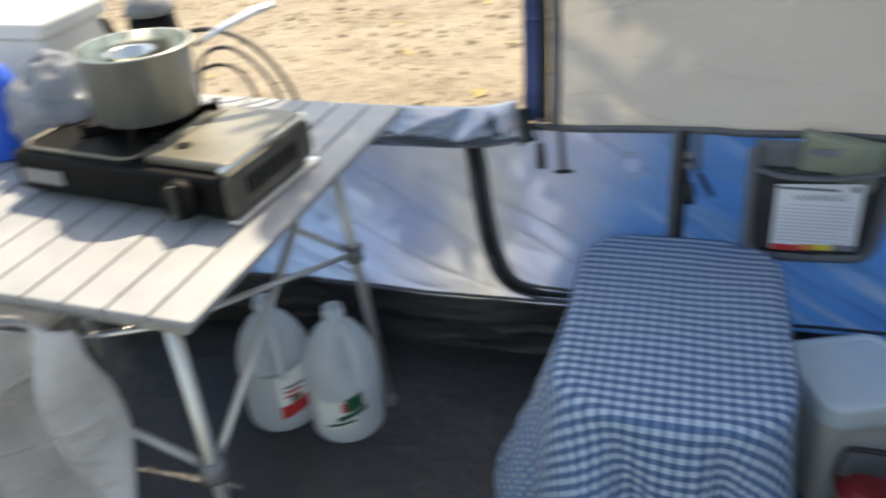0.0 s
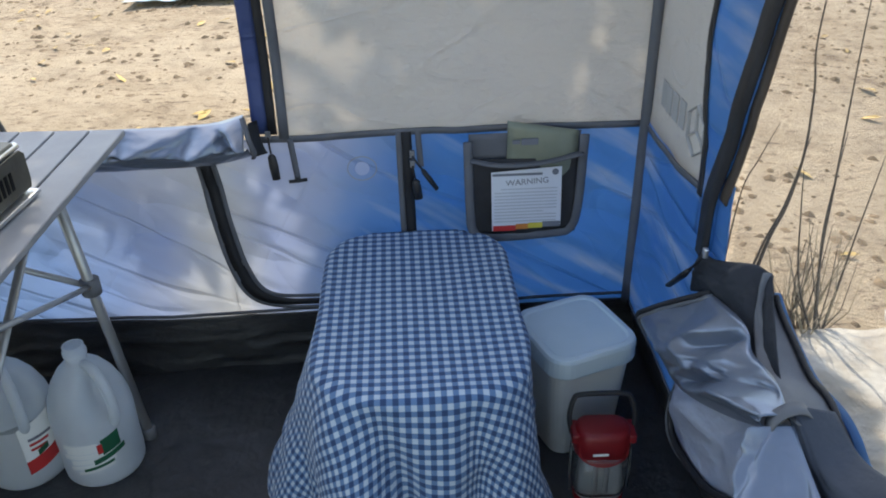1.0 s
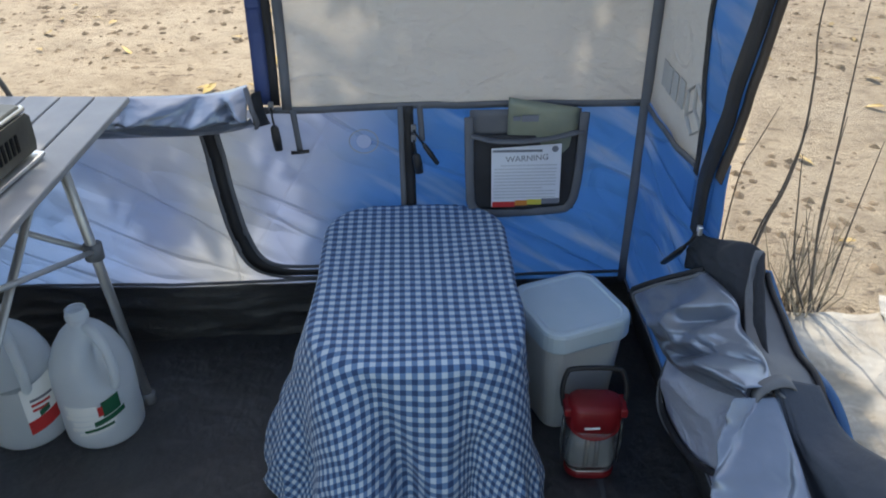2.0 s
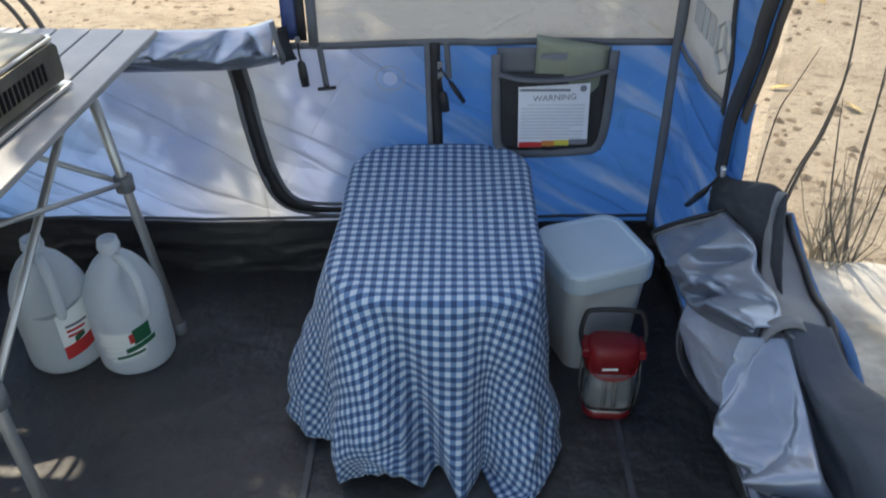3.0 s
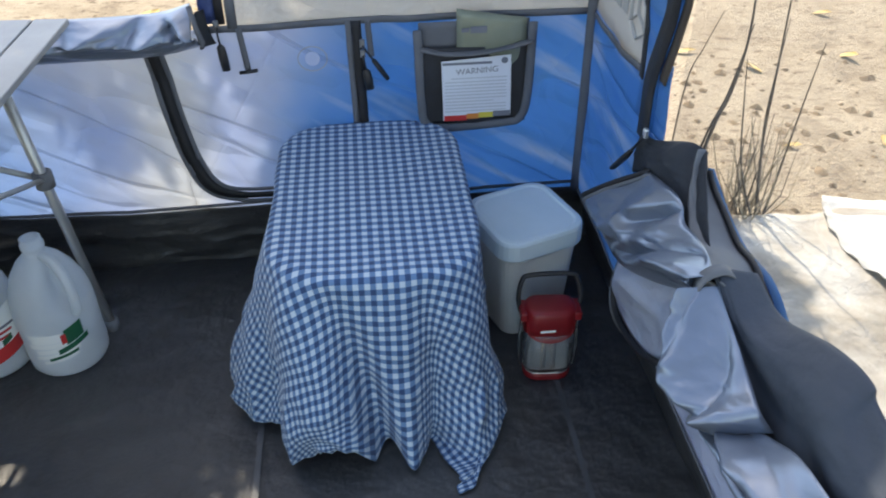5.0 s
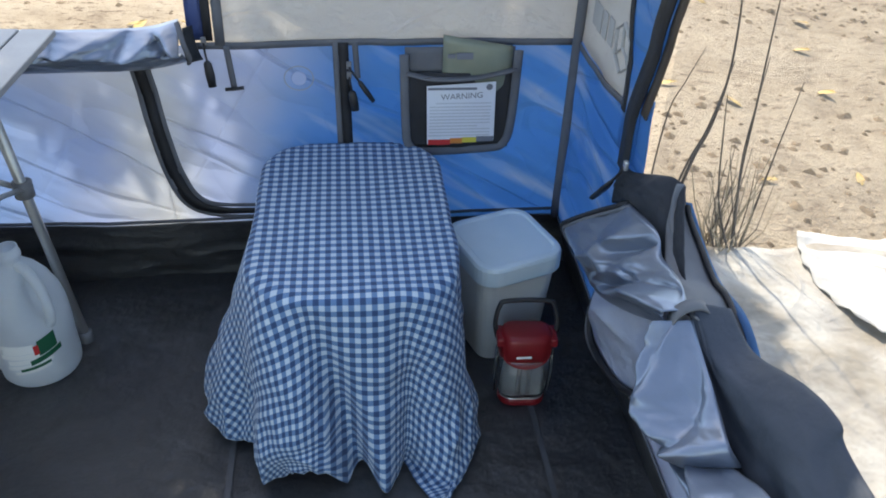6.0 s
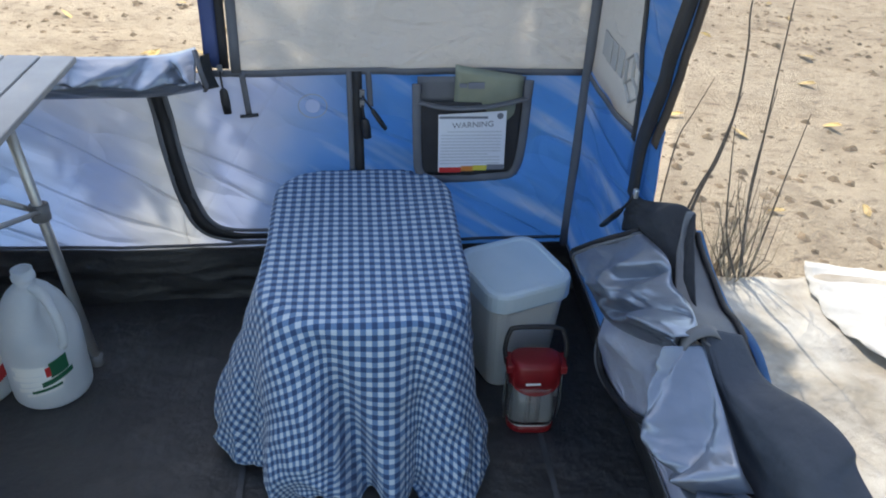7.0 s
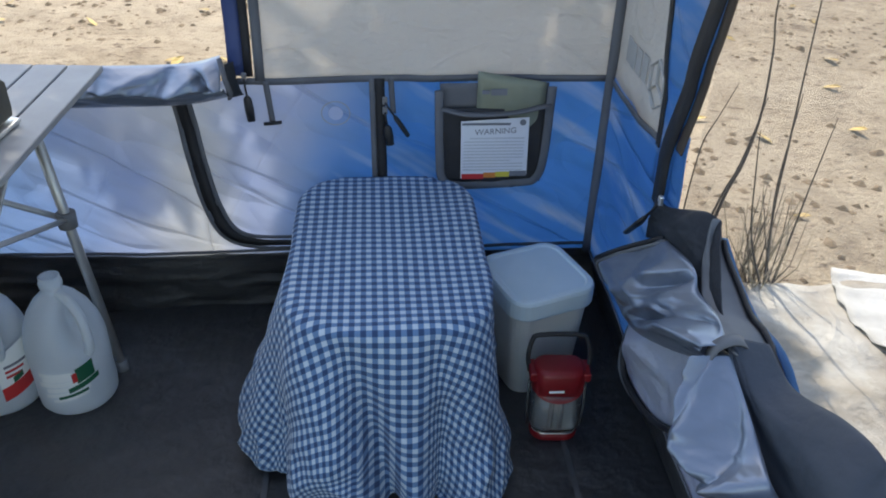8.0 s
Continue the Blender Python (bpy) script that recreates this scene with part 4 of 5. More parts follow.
part("bezel", bm, RED, head_part, "red front plate with a curved lower edge", bevel=0.002)
part("maker_plate", one_box((-0.017, -0.0432, 0.144), (0.017, -0.0418, 0.150), LM @ Matrix.Rotation(radians(-3), 4, "Y")), LABEL_WHITE, head_part, "small white mark without lettering", bevel=0.002)

# ---- rolled-down window flap on the side wall ----
roll = thing("rolled_window_flap", (0.96, 1.2, 0.6), "silver-coated window flap rolled down and tied with a strap", "tent flap")


def along(line, u):
    """The point at the share u of a line of points."""
    i = min(max(u, 0.0), 1.0) * (len(line) - 1)
    return line[int(i)].lerp(line[min(int(i) + 1, len(line) - 1)], i % 1)


def fold_height(u, v, folds):
    """Sum of sharp ridges (or, below nought, creases): each runs from (u0, v0) to (u1, v1), with a height and a half width."""
    h = 0.0
    for u0, v0, u1, v1, high, wide in folds:
        du, dv = u1 - u0, v1 - v0
        k = min(1.0, max(0.0, ((u - u0) * du + (v - v0) * dv) / (du * du + dv * dv)))
        d = math.hypot(u - u0 - k * du, v - v0 - k * dv) / wide
        if d < 1:
            h += high * (1 - math.sqrt(d * d + 0.01)) * (1 - 0.25 * d)
    return h


def gathered(edge_a, edge_b, puff, folds, seed, nu=80, nv=64, fine=0.005, lift=0.35, hem=1.0, out=(-1, 0)):
    """Loose cloth between two edges, bulging into the tent, with its main folds and a fine crumple."""
    ea, eb = smooth_line(edge_a, 12), smooth_line(edge_b, 12)

    def fn(u, v):
        p = along(ea, u).lerp(along(eb, u), v)
        round_off = math.sin(math.pi * v) ** 0.6 if 0 < v < 1 else 0.0
        h = puff * round_off + fold_height(u, v, folds) * (1 - hem + hem * round_off)
        h += fine * round_off * (ridge(u * 4.1 + v * 2, v * 3 - u, seed) + 0.5 * ridge(u * 9 - v * 4, v * 7 + u * 3, seed + 4))
        return (p.x + out[0] * h, p.y + out[1] * h, p.z + lift * h)
    return sheet(fn, nu, nv)


# the far roll: open end with a zip, gathered into the strap
ROLL_LOW = [(0.972, 1.675, 0.312), (0.955, 1.55, 0.345), (0.94, 1.425, 0.384), (0.94, 1.324, 0.431), (0.94, 1.181, 0.518), (0.942, 1.06, 0.604)]
ROLL_TOP = [(0.975, 1.435, 0.586), (0.975, 1.318, 0.617), (0.972, 1.269, 0.622), (0.968, 1.234, 0.607), (0.96, 1.137, 0.631), (0.945, 1.058, 0.637)]
ROLL_FOLDS = ((-0.05, 0.44, 0.38, 0.42, 0.05, 0.48), (0.16, 0.98, 0.36, 0.66, 0.034, 0.15), (0.46, 1.0, 0.38, 0.66, -0.045, 0.12), (0.56, 0.92, 0.78, 0.60, 0.03, 0.22),
              (0.86, 0.95, 0.58, 0.34, -0.034, 0.10), (0.90, 0.75, 0.66, 0.16, 0.024, 0.16), (0.30, 0.18, 0.46, 0.42, -0.018, 0.12), (0.72, 0.98, 0.66, 0.70, -0.02, 0.08))
ROLL = gathered(ROLL_LOW, ROLL_TOP, 0.034, ROLL_FOLDS, 1.0, lift=0.25)
part("roll", ROLL, SILVER, roll, "silver rolled cloth", True, 0.002)
ROLL_END = [Vector(ROLL_LOW[0]).lerp(Vector(ROLL_TOP[0]), k / 24) + Vector((-0.036 * math.sin(math.pi * k / 24) ** 0.6 - 0.047 * max(0, 1 - abs(k / 24 - 0.44) / 0.46), 0.004, 0.25 * (0.034 * math.sin(math.pi * k / 24) ** 0.6 + 0.046 * max(0, 1 - abs(k / 24 - 0.44) / 0.46)))) for k in range(25)]
part("roll_zip", tube(ROLL_END, 0.0065, 8), ZIP, roll, "black zip along the rolled end", True)
part("roll_tape", tube([p + Vector((-0.002, -0.016, 0.002)) for p in ROLL_END], 0.004, 8), STRIP, roll, "grey stitched zip tape", True)
part("roll_lining", sheet(lambda u, v: along(ROLL_END, u) + Vector((0.02 * v + 0.03 * v * math.sin(math.pi * u), -0.16 * v, -0.02 * v)), 24, 6), DARK_CLOTH, roll, "dark inside of the roll", True, 0.002)

# cloth hanging below the strap, turned under at its foot
part("hanging_fold", gathered([(0.942, 1.056, 0.606), (0.925, 1.051, 0.542), (0.92, 1.029, 0.499), (0.92, 0.986, 0.467), (0.92, 0.955, 0.444), (0.95, 0.93, 0.43)],
                              [(0.95, 1.05, 0.625), (0.95, 1.012, 0.609), (0.95, 0.946, 0.587), (0.95, 0.897, 0.569), (0.945, 0.857, 0.566), (0.965, 0.845, 0.535)],
                              0.03, ((0.05, 0.5, 0.55, 0.42, 0.03, 0.3), (0.5, 0.42, 0.92, 0.62, 0.034, 0.34), (0.3, 0.95, 0.75, 0.62, -0.02, 0.14), (0.86, 0.12, 0.9, 0.95, 0.022, 0.12), (0.2, 0.05, 0.6, 0.28, -0.014, 0.12), (0.66, 0.1, 0.82, 0.55, -0.02, 0.10), (0.12, 0.8, 0.45, 0.55, 0.018, 0.10)), 6.0, lift=0.15),
     SILVER, roll, "silver cloth hanging below the strap", True, 0.002)
part("hanging_fold", gathered([(0.935, 0.969, 0.422), (0.93, 0.883, 0.446), (0.93, 0.828, 0.44), (0.93, 0.74, 0.425), (0.94, 0.55, 0.42), (0.95, 0.3, 0.42)],
                              [(0.952, 0.88, 0.495), (0.952, 0.868, 0.515), (0.955, 0.824, 0.545), (0.955, 0.741, 0.585), (0.96, 0.55, 0.59), (0.96, 0.3, 0.59)],
                              0.012, ((0.1, 0.75, 0.5, 0.6, 0.04, 0.2), (0.05, 0.3, 0.45, 0.2, 0.03, 0.2), (0.1, 0.55, 0.6, 0.38, -0.03, 0.12), (0.5, 0.7, 1.0, 0.5, 0.03, 0.3)), 14.0),
     SILVER, roll, "silver cloth in loose folds", True, 0.002)
# pale lining below the roll, bordered by a curved zip
CURVE = smooth_line([(0.982, 1.475, 0.37), (0.98, 1.499, 0.326), (0.978, 1.513, 0.235), (0.976, 1.46, 0.201), (0.974, 1.294, 0.252), (0.972, 1.115, 0.381), (0.97, 0.974, 0.465), (0.97, 0.85, 0.50)], 8)
part("lower_fold", gathered(CURVE[4:49:4], [(0.982, 1.52 - 0.040 * k, 0.40 + 0.017 * k) for k in range(12)], 0.016,
                            ((0.3, 0.1, 0.55, 0.9, 0.022, 0.16), (0.62, 0.1, 0.7, 0.9, -0.018, 0.12), (0.2, 0.5, 0.9, 0.45, 0.012, 0.25), (0.78, 0.1, 0.86, 0.9, 0.016, 0.12)), 5.0, 60, 30), LILAC, roll, "pale inner cloth below the roll", True, 0.002)
part("lower_zip", tube([p + Vector((-0.012, 0, 0)) for p in CURVE], 0.0075, 8), ZIP, roll, "black zip edge", True)
part("lower_tape", tube([p + Vector((-0.010, 0.014, -0.012)) for p in CURVE[:28]], 0.008, 8, 0.5), STRIP, roll, "grey zip tape", True)
# dark facing: a corner piece under the slider, and the long sheet turned over the sill
part("facing_corner", gathered([(0.985, 1.555, 0.515), (0.985, 1.47, 0.56), (0.985, 1.36, 0.575), (0.985, 1.26, 0.575), (0.98, 1.13, 0.59)],
                               [(0.987, 1.535, 0.620), (0.995, 1.49, 0.624), (1.02, 1.43, 0.652), (1.035, 1.40, 0.663), (1.042, 1.36, 0.668)],
                               0.004, ((0.3, 0.2, 0.55, 1.0, 0.014, 0.16), (0.75, 0.1, 0.8, 1.0, -0.01, 0.12)), 8.0, 50, 30, 0.003), DARK_CLOTH, roll, "dark grey facing cloth at the window corner", True, 0.002)
STRIP_OUT = [(1.042, 1.368, 0.668), (1.04, 1.326, 0.627), (1.04, 1.246, 0.603), (1.04, 1.184, 0.588), (1.04, 1.126, 0.593), (1.04, 1.044, 0.571)]
part("facing_band", gathered([(1.03, 1.362, 0.664), (1.005, 1.324, 0.624), (0.985, 1.269, 0.604), (0.965, 1.197, 0.60), (0.95, 1.10, 0.625), (0.95, 1.045, 0.634)], STRIP_OUT,
                             0.004, ((0.1, 0.5, 0.9, 0.45, 0.008, 0.4),), 3.0, 50, 12, 0.002, 0.6), STRIP, roll, "mid-grey facing strip along the sill", True, 0.003)
part("sill_zip", tube([p + Vector((0.002, 0, 0.006)) for p in smooth_line(STRIP_OUT, 8)[6:]], 0.0055, 8), ZIP, roll, "black zip along the sill", True)
SILL_OUT = smooth_line([(1.048, 1.352, 0.635), (1.052, 1.285, 0.600), (1.052, 1.192, 0.580), (1.052, 1.108, 0.590), (1.052, 1.06, 0.583), (1.05, 1.015, 0.566), (1.05, 0.9, 0.54)], 8)
part("sill_edge", loft([[p + Vector((-0.008, 0, 0.006)), p + Vector((0.006, -0.002, 0.004)), p + Vector((0.022, -0.004, -0.03)), p + Vector((0.03, 0, -0.10))] for p in SILL_OUT], closed=False), BLUE, roll, "blue cloth edge", True, 0.002)
part("flap", gathered([(0.948, 1.062, 0.632), (0.962, 0.97, 0.563), (0.973, 0.88, 0.514), (0.975, 0.80, 0.50), (0.975, 0.6, 0.50), (0.975, 0.3, 0.5)],
                      [(1.02, 1.075, 0.622), (1.03, 0.998, 0.601), (1.035, 0.880, 0.652), (1.035, 0.796, 0.672), (1.035, 0.73, 0.650), (1.035, 0.3, 0.65)],
                      0.012, ((0.0, 0.55, 0.5, 0.6, 0.018, 0.4), (0.3, 0.1, 0.6, 0.3, -0.012, 0.2), (0.45, 1.0, 0.7, 0.4, 0.008, 0.2)), 21.0, 80, 30, 0.003, 0.5), FACING, roll, "dark grey facing cloth turned over the sill", True, 0.003)
part("strap", ribbon([(0.950 + 0.032 * math.cos(k * math.pi / 12), 1.062 + 0.006 * math.cos(k * math.pi / 12), 0.618 + 0.027 * math.sin(k * math.pi / 12)) for k in range(25)], (0, 1, 0.15), 0.022), STRIP, roll, "grey tie strap", True, 0.003)
part("strap_hook", tube([(0.918, 1.072, 0.60), (0.912, 1.068, 0.588), (0.914, 1.058, 0.580), (0.92, 1.054, 0.588)], 0.004, 8), BLACK_PLASTIC, roll, "small black hook", True)
zp = thing("zip_pull", (0.97, 1.53, 0.6), "black zip pull on a cord", "zip pull")
part("slider", one_box((0.972, 1.492, 0.625), (0.982, 1.504, 0.645)), ALU, zp, bevel=0.003)
part("cord", tube([(0.974, 1.497, 0.632), (0.968, 1.51, 0.605), (0.964, 1.535, 0.575)], 0.003, 6), ZIP, zp, smooth=True)
part("grip", tube([(0.965, 1.53, 0.58), (0.962, 1.55, 0.555), (0.958, 1.605, 0.497)], [0.006, 0.0095, 0.008], 8, 0.6), BLACK_PLASTIC, zp, smooth=True)

# ---- window roll and trims of the back wall ----
part("window_edge", back_sheet(0.092, 0.128, 0.70, 1.92, 3, 40), NAVY, wall_north, "navy cloth edge", True, 0.003)
back_strip("window_zip", [(0.138, 0, 0.70), (0.138, 0, 1.9)], 0.02, ZIP, (1, 0, 0), 0.006, "black zip")
back_strip("window_tape", [(0.163, 0, 0.69), (0.163, 0, 1.9)], 0.022, TAPE, (1, 0, 0), 0.005)
sill_roll = thing("rolled_window_cover", (-0.2, 1.96, 0.67), "silver window cover rolled up along the sill", "tent flap")
part("roll", gathered([(-1.15, 1.955, 0.647), (-0.7, 1.95, 0.65), (-0.4, 1.948, 0.647), (-0.17, 1.945, 0.650), (0.0, 1.945, 0.655), (0.10, 1.948, 0.672)],
                      [(-1.15, 1.97, 0.735), (-0.7, 1.97, 0.739), (-0.4, 1.97, 0.737), (-0.17, 1.968, 0.736), (0.0, 1.965, 0.742), (0.085, 1.96, 0.762)], 0.045,
                      ((0.98, 0.45, 0.90, 0.95, 0.035, 0.07), (0.93, 0.4, 0.86, 0.9, -0.03, 0.04), (0.86, 0.9, 0.76, 0.5, 0.03, 0.07), (0.76, 0.95, 0.72, 0.5, -0.028, 0.035), (0.68, 0.9, 0.60, 0.55, 0.026, 0.06), (0.58, 0.95, 0.57, 0.5, -0.028, 0.035), (0.5, 0.9, 0.53, 0.5, 0.024, 0.06),
                       (0.4, 0.85, 0.38, 0.5, -0.018, 0.06), (0.0, 0.5, 1.0, 0.52, 0.012, 0.2), (0.2, 0.9, 0.3, 0.5, 0.016, 0.10)), 11.0, 120, 40, 0.006, 0.0, 1.0, (0, -1)), SILVER, sill_roll, "crumpled silver cloth", True, 0.002)
part("end_binding", tube([(0.088, 1.925, 0.768), (0.10, 1.90, 0.728), (0.108, 1.905, 0.693), (0.10, 1.93, 0.672)], 0.006, 8, 0.6), TAPE, sill_roll, smooth=True)
part("end_curl", sheet(lambda u, v: (0.098 + 0.026 * v * (1 - 0.6 * u), 1.908 + 0.05 * v + 0.02 * (2 * u - 1) ** 2, 0.674 + 0.08 * u - 0.012 * v), 10, 6), DARK_CLOTH, sill_roll, "dark lining at the open end", True, 0.002)
back_strip("door_zip", [(-0.025, 0, 0.64), (-0.012, 0, 0.5), (0.012, 0, 0.36), (0.05, 0, 0.275), (0.12, 0, 0.243), (0.25, 0, 0.235), (0.44, 0, 0.235)], 0.03, ZIP, (1, 0, 0.6), 0.006, "black zip curving round the panel")
back_strip("door_zip_upright", [(0.447, 0, 0.24), (0.44, 0, 0.688)], 0.024, ZIP, (1, 0, 0), 0.007, "black upright zip")

# ---- storage pocket ----
pocket = thing("mesh_pocket", (0.72, 1.98, 0.55), "grey mesh storage pocket sewn to the wall", "pocket")
PY = 1.972
part("mesh_front", sheet(lambda u, v: (0.585 + 0.257 * u, PY + 0.004 * math.sin(u * 9), 0.425 + 0.2 * v), 20, 14), MESH, pocket, "dark see-through mesh", True, 0.002)
part("mesh_back", sheet(lambda u, v: (0.583 + 0.262 * u, PY + 0.016, 0.615 + 0.068 * v), 8, 4), TAPE, pocket, "grey mesh backing", True, 0.002)
part("binding", tube(smooth_line([(0.58, PY - 0.003, 0.672), (0.585, PY - 0.003, 0.5), (0.595, PY - 0.003, 0.435), (0.64, PY - 0.003, 0.418), (0.79, PY - 0.003, 0.424), (0.83, PY - 0.003, 0.437), (0.845, PY - 0.003, 0.5), (0.85, PY - 0.003, 0.68)], 6), 0.011, 8, 0.35), TAPE, pocket, smooth=True)
part("top_band", tube(smooth_line([(0.585, PY - 0.005, 0.627), (0.65, PY - 0.012, 0.615), (0.75, PY - 0.012, 0.617), (0.85, PY - 0.005, 0.635)], 6), 0.012, 8, 0.35), TAPE, pocket, smooth=True)
paper = thing("warning_sheet", (0.72, 1.965, 0.52), "printed white instruction sheet in the wall pocket", "paper")
part("page", sheet(lambda u, v: (0.634 + 0.166 * u + 0.004 * (1 - v), PY - 0.008, 0.44 + 0.155 * v + 0.01 * u), 6, 6), PAPER, paper, solid=0.001)
pouch = thing("gel_pouch", (0.75, 1.96, 0.66), "sage green foil pouch tucked into the wall pocket", "pouch")
part("pouch_body", sheet(lambda u, v: (0.672 + 0.165 * u, PY + 0.008 - 0.01 * math.sin(math.pi * u) * math.sin(math.pi * v), 0.56 + 0.155 * v - 0.028 * u * v), 10, 8), FOIL, pouch, smooth=True, solid=0.006)

# ---- small fittings of the back wall ----
def pull(name, at, length, lean, label):
    """A zip pull: slider, cord and rubber grip."""
    p = thing(name, at, label, "zip pull", "zip pulls")
    a = Vector(at)
    part("slider", one_box(a + Vector((-0.006, -0.006, -0.006)), a + Vector((0.006, 0.004, 0.012))), GREY_PLASTIC, p, bevel=0.002)
    b = a + Vector((lean * 0.4, -0.008, -length * 0.4))
    part("cord", tube([a + Vector((0, -0.006, 0)), a.lerp(b, 0.5) + Vector((0, -0.006, 0)), b], 0.0025, 6), ZIP, p, smooth=True)
    c = a + Vector((lean, -0.008, -length))
    part("grip", tube([b, b.lerp(c, 0.1), b.lerp(c, 0.5), c], [0.005, 0.0095, 0.011, 0.0095], 8, 0.6), BLACK_PLASTIC, p, smooth=True)
    return p


pull("zip_pull", (0.128, 1.985, 0.70), 0.105, 0.008, "black zip pull hanging from the window zip")
pull("zip_pull", (0.452, 1.982, 0.64), 0.085, 0.055, "black zip pull lying aslant on the upright zip")
pull("zip_pull", (0.452, 1.983, 0.615), 0.085, 0.012, "black zip pull hanging on the upright zip")
toggle = thing("toggle_strap", (0.184, 1.985, 0.64), "grey hanging strap with a black toggle", "strap")
part("strap", ribbon([(0.176 + 0.008 * k / 10, 1.985, 0.69 - 0.1 * k / 10) for k in range(11)], (1, 0, 0), 0.014), TAPE, toggle, "grey webbing", True, 0.002)
part("toggle", tube([(0.164, 1.981, 0.586), (0.185, 1.979, 0.588), (0.206, 1.981, 0.59)], 0.0045, 8), BLACK_PLASTIC, toggle, "black toggle bar", True)
for k, dx in enumerate((-0.02, 0.025)):
    back_strip("zip_tape", [(0.447 + dx, 0, 0.60 if k else 0.24), (0.442 + dx, 0, 0.688)], 0.014, TAPE, (1, 0, 0), 0.005)
DOOR = [(-0.025, 0, 0.64), (-0.012, 0, 0.5), (0.012, 0, 0.36), (0.05, 0, 0.275), (0.12, 0, 0.243), (0.25, 0, 0.235), (0.44, 0, 0.235)]
for side in (-1, 1):
    pts = []
    for k, p in enumerate(DOOR):
        d = Vector(DOOR[min(k + 1, 6)]) - Vector(DOOR[max(k - 1, 0)])
        n = Vector((-d.z, 0, d.x)).normalized()
        pts.append(tuple(Vector(p) + n * 0.018 * side))
    back_strip("zip_tape", pts, 0.014, TAPE, (1, 0, 0.7), 0.005)
part("printed_mark", tube([(0.334 + 0.034 * math.cos(k * math.pi / 16), back_y(0.334, 0.608) - 0.006, 0.606 + 0.03 * math.sin(k * math.pi / 16)) for k in range(33)], 0.0014, 5, 0.5), PRINT, wall_north, "faint round print")
part("printed_mark", lathe([(0.018, 0), (0.017, 0.001)], 18, Matrix.Translation((0.334, back_y(0.334, 0.608) - 0.006, 0.606)) @ Matrix.Rotation(radians(90), 4, "X")), MARK, wall_north, "faint pale print")

# ---- print on the sheet and pouch ----
def lettering(text, size, at, material, parent, label="", turn=0.0):
    cu = bpy.data.curves.new("lettering", "FONT")
    cu.body, cu.size, cu.extrude, cu.align_x = text, size * S, 0.0002, "CENTER"
    tmp = bpy.data.objects.new("lettering", cu)
    me = bpy.data.meshes.new_from_object(tmp)
    me.transform(Matrix.Translation(Vector(at) * S) @ Matrix.Rotation(radians(90), 4, "X") @ Matrix.Rotation(radians(turn), 4, "Z"))
    me.materials.append(material)
    bpy.data.objects.remove(tmp)
    ob = new("lettering", me)
    ob.parent = parent
    ob.matrix_parent_inverse = parent.matrix_world.inverted()
    if label:
        ob["label"] = label
    return ob


FACE = PY - 0.0092
lettering("WARNING", 0.021, (0.72, FACE, 0.562), INK, paper, "bold heading", 3.0)


def print_bar(x0, x1, z, h, material, parent=paper, y=FACE):
    part("print_bar", one_box((x0, y - 0.0006, z - h / 2 + (x0 - 0.634) * 0.06), (x1, y, z + h / 2 + (x0 - 0.634) * 0.06)), material, parent)


print_bar(0.637, 0.755, 0.588, 0.006, INK)
for k in range(11):
    x1 = 0.79 - (0.03 * ((k * 7) % 3)) if k % 4 == 3 else 0.792
    print_bar(0.642 + (0.015 if k == 0 else 0), x1, 0.549 - k * 0.0085, 0.0028, FINE)
print_bar(0.64, 0.695, 0.446, 0.014, LABEL_RED)
print_bar(0.695, 0.725, 0.446, 0.014, ORANGE)
print_bar(0.725, 0.76, 0.446, 0.014, YELLOW)
print_bar(0.76, 0.803, 0.446, 0.014, INK)
part("seal", lathe([(0.008, 0), (0.008, 0.0006)], 16, Matrix.Translation((0.785, FACE, 0.592)) @ Matrix.Rotation(radians(90), 4, "X")), INK, paper, "round mark")
for x0, x1, h in ((0.682, 0.70, 0.010), (0.703, 0.742, 0.016)):
    part("print_bar", one_box((x0, PY - 0.0055, 0.668 - h / 2), (x1, PY - 0.0035, 0.668 + h / 2)), INK, pouch)

# ---- outside: litter, sheet, shrub ----
rng = random.Random(4)


def clod(bm, x, y, z, r):
    vs = [bm.verts.new((x + r * math.cos(a) * rng.uniform(0.6, 1.2), y + 1.2 * r * math.sin(a) * rng.uniform(0.6, 1.2), z + rng.uniform(-0.1, 0.25) * r)) for a in (0.3, 1.5, 2.8, 4.0, 5.2)]
    top = bm.verts.new((x, y, z + r * rng.uniform(0.3, 0.8)))
    for i in range(5):
        bm.faces.new((vs[i], vs[(i + 1) % 5], top))


bm = bmesh.new()
for k in range(6800):
    if k % 2:
        x, y = rng.uniform(-3.6, 0.5), rng.uniform(2.15, 7.0)
    else:
        x, y = rng.uniform(1.15, 4.6), rng.uniform(0.6, 6.0)
    if noise.noise((x * 1.3, y * 1.3, 2)) < rng.uniform(-0.5, 0.25):
        continue
    clod(bm, x, y, ground_z(x, y) - 0.002, rng.choice((0.006, 0.008, 0.010, 0.013, 0.017, 0.022, 0.028)))
litter = part("ground_litter", bm, CLOD, None, "", False)
tagged(litter, "scattered clods, bark bits and dry litter on the sand", "litter", kind="stuff")
bm = bmesh.new()
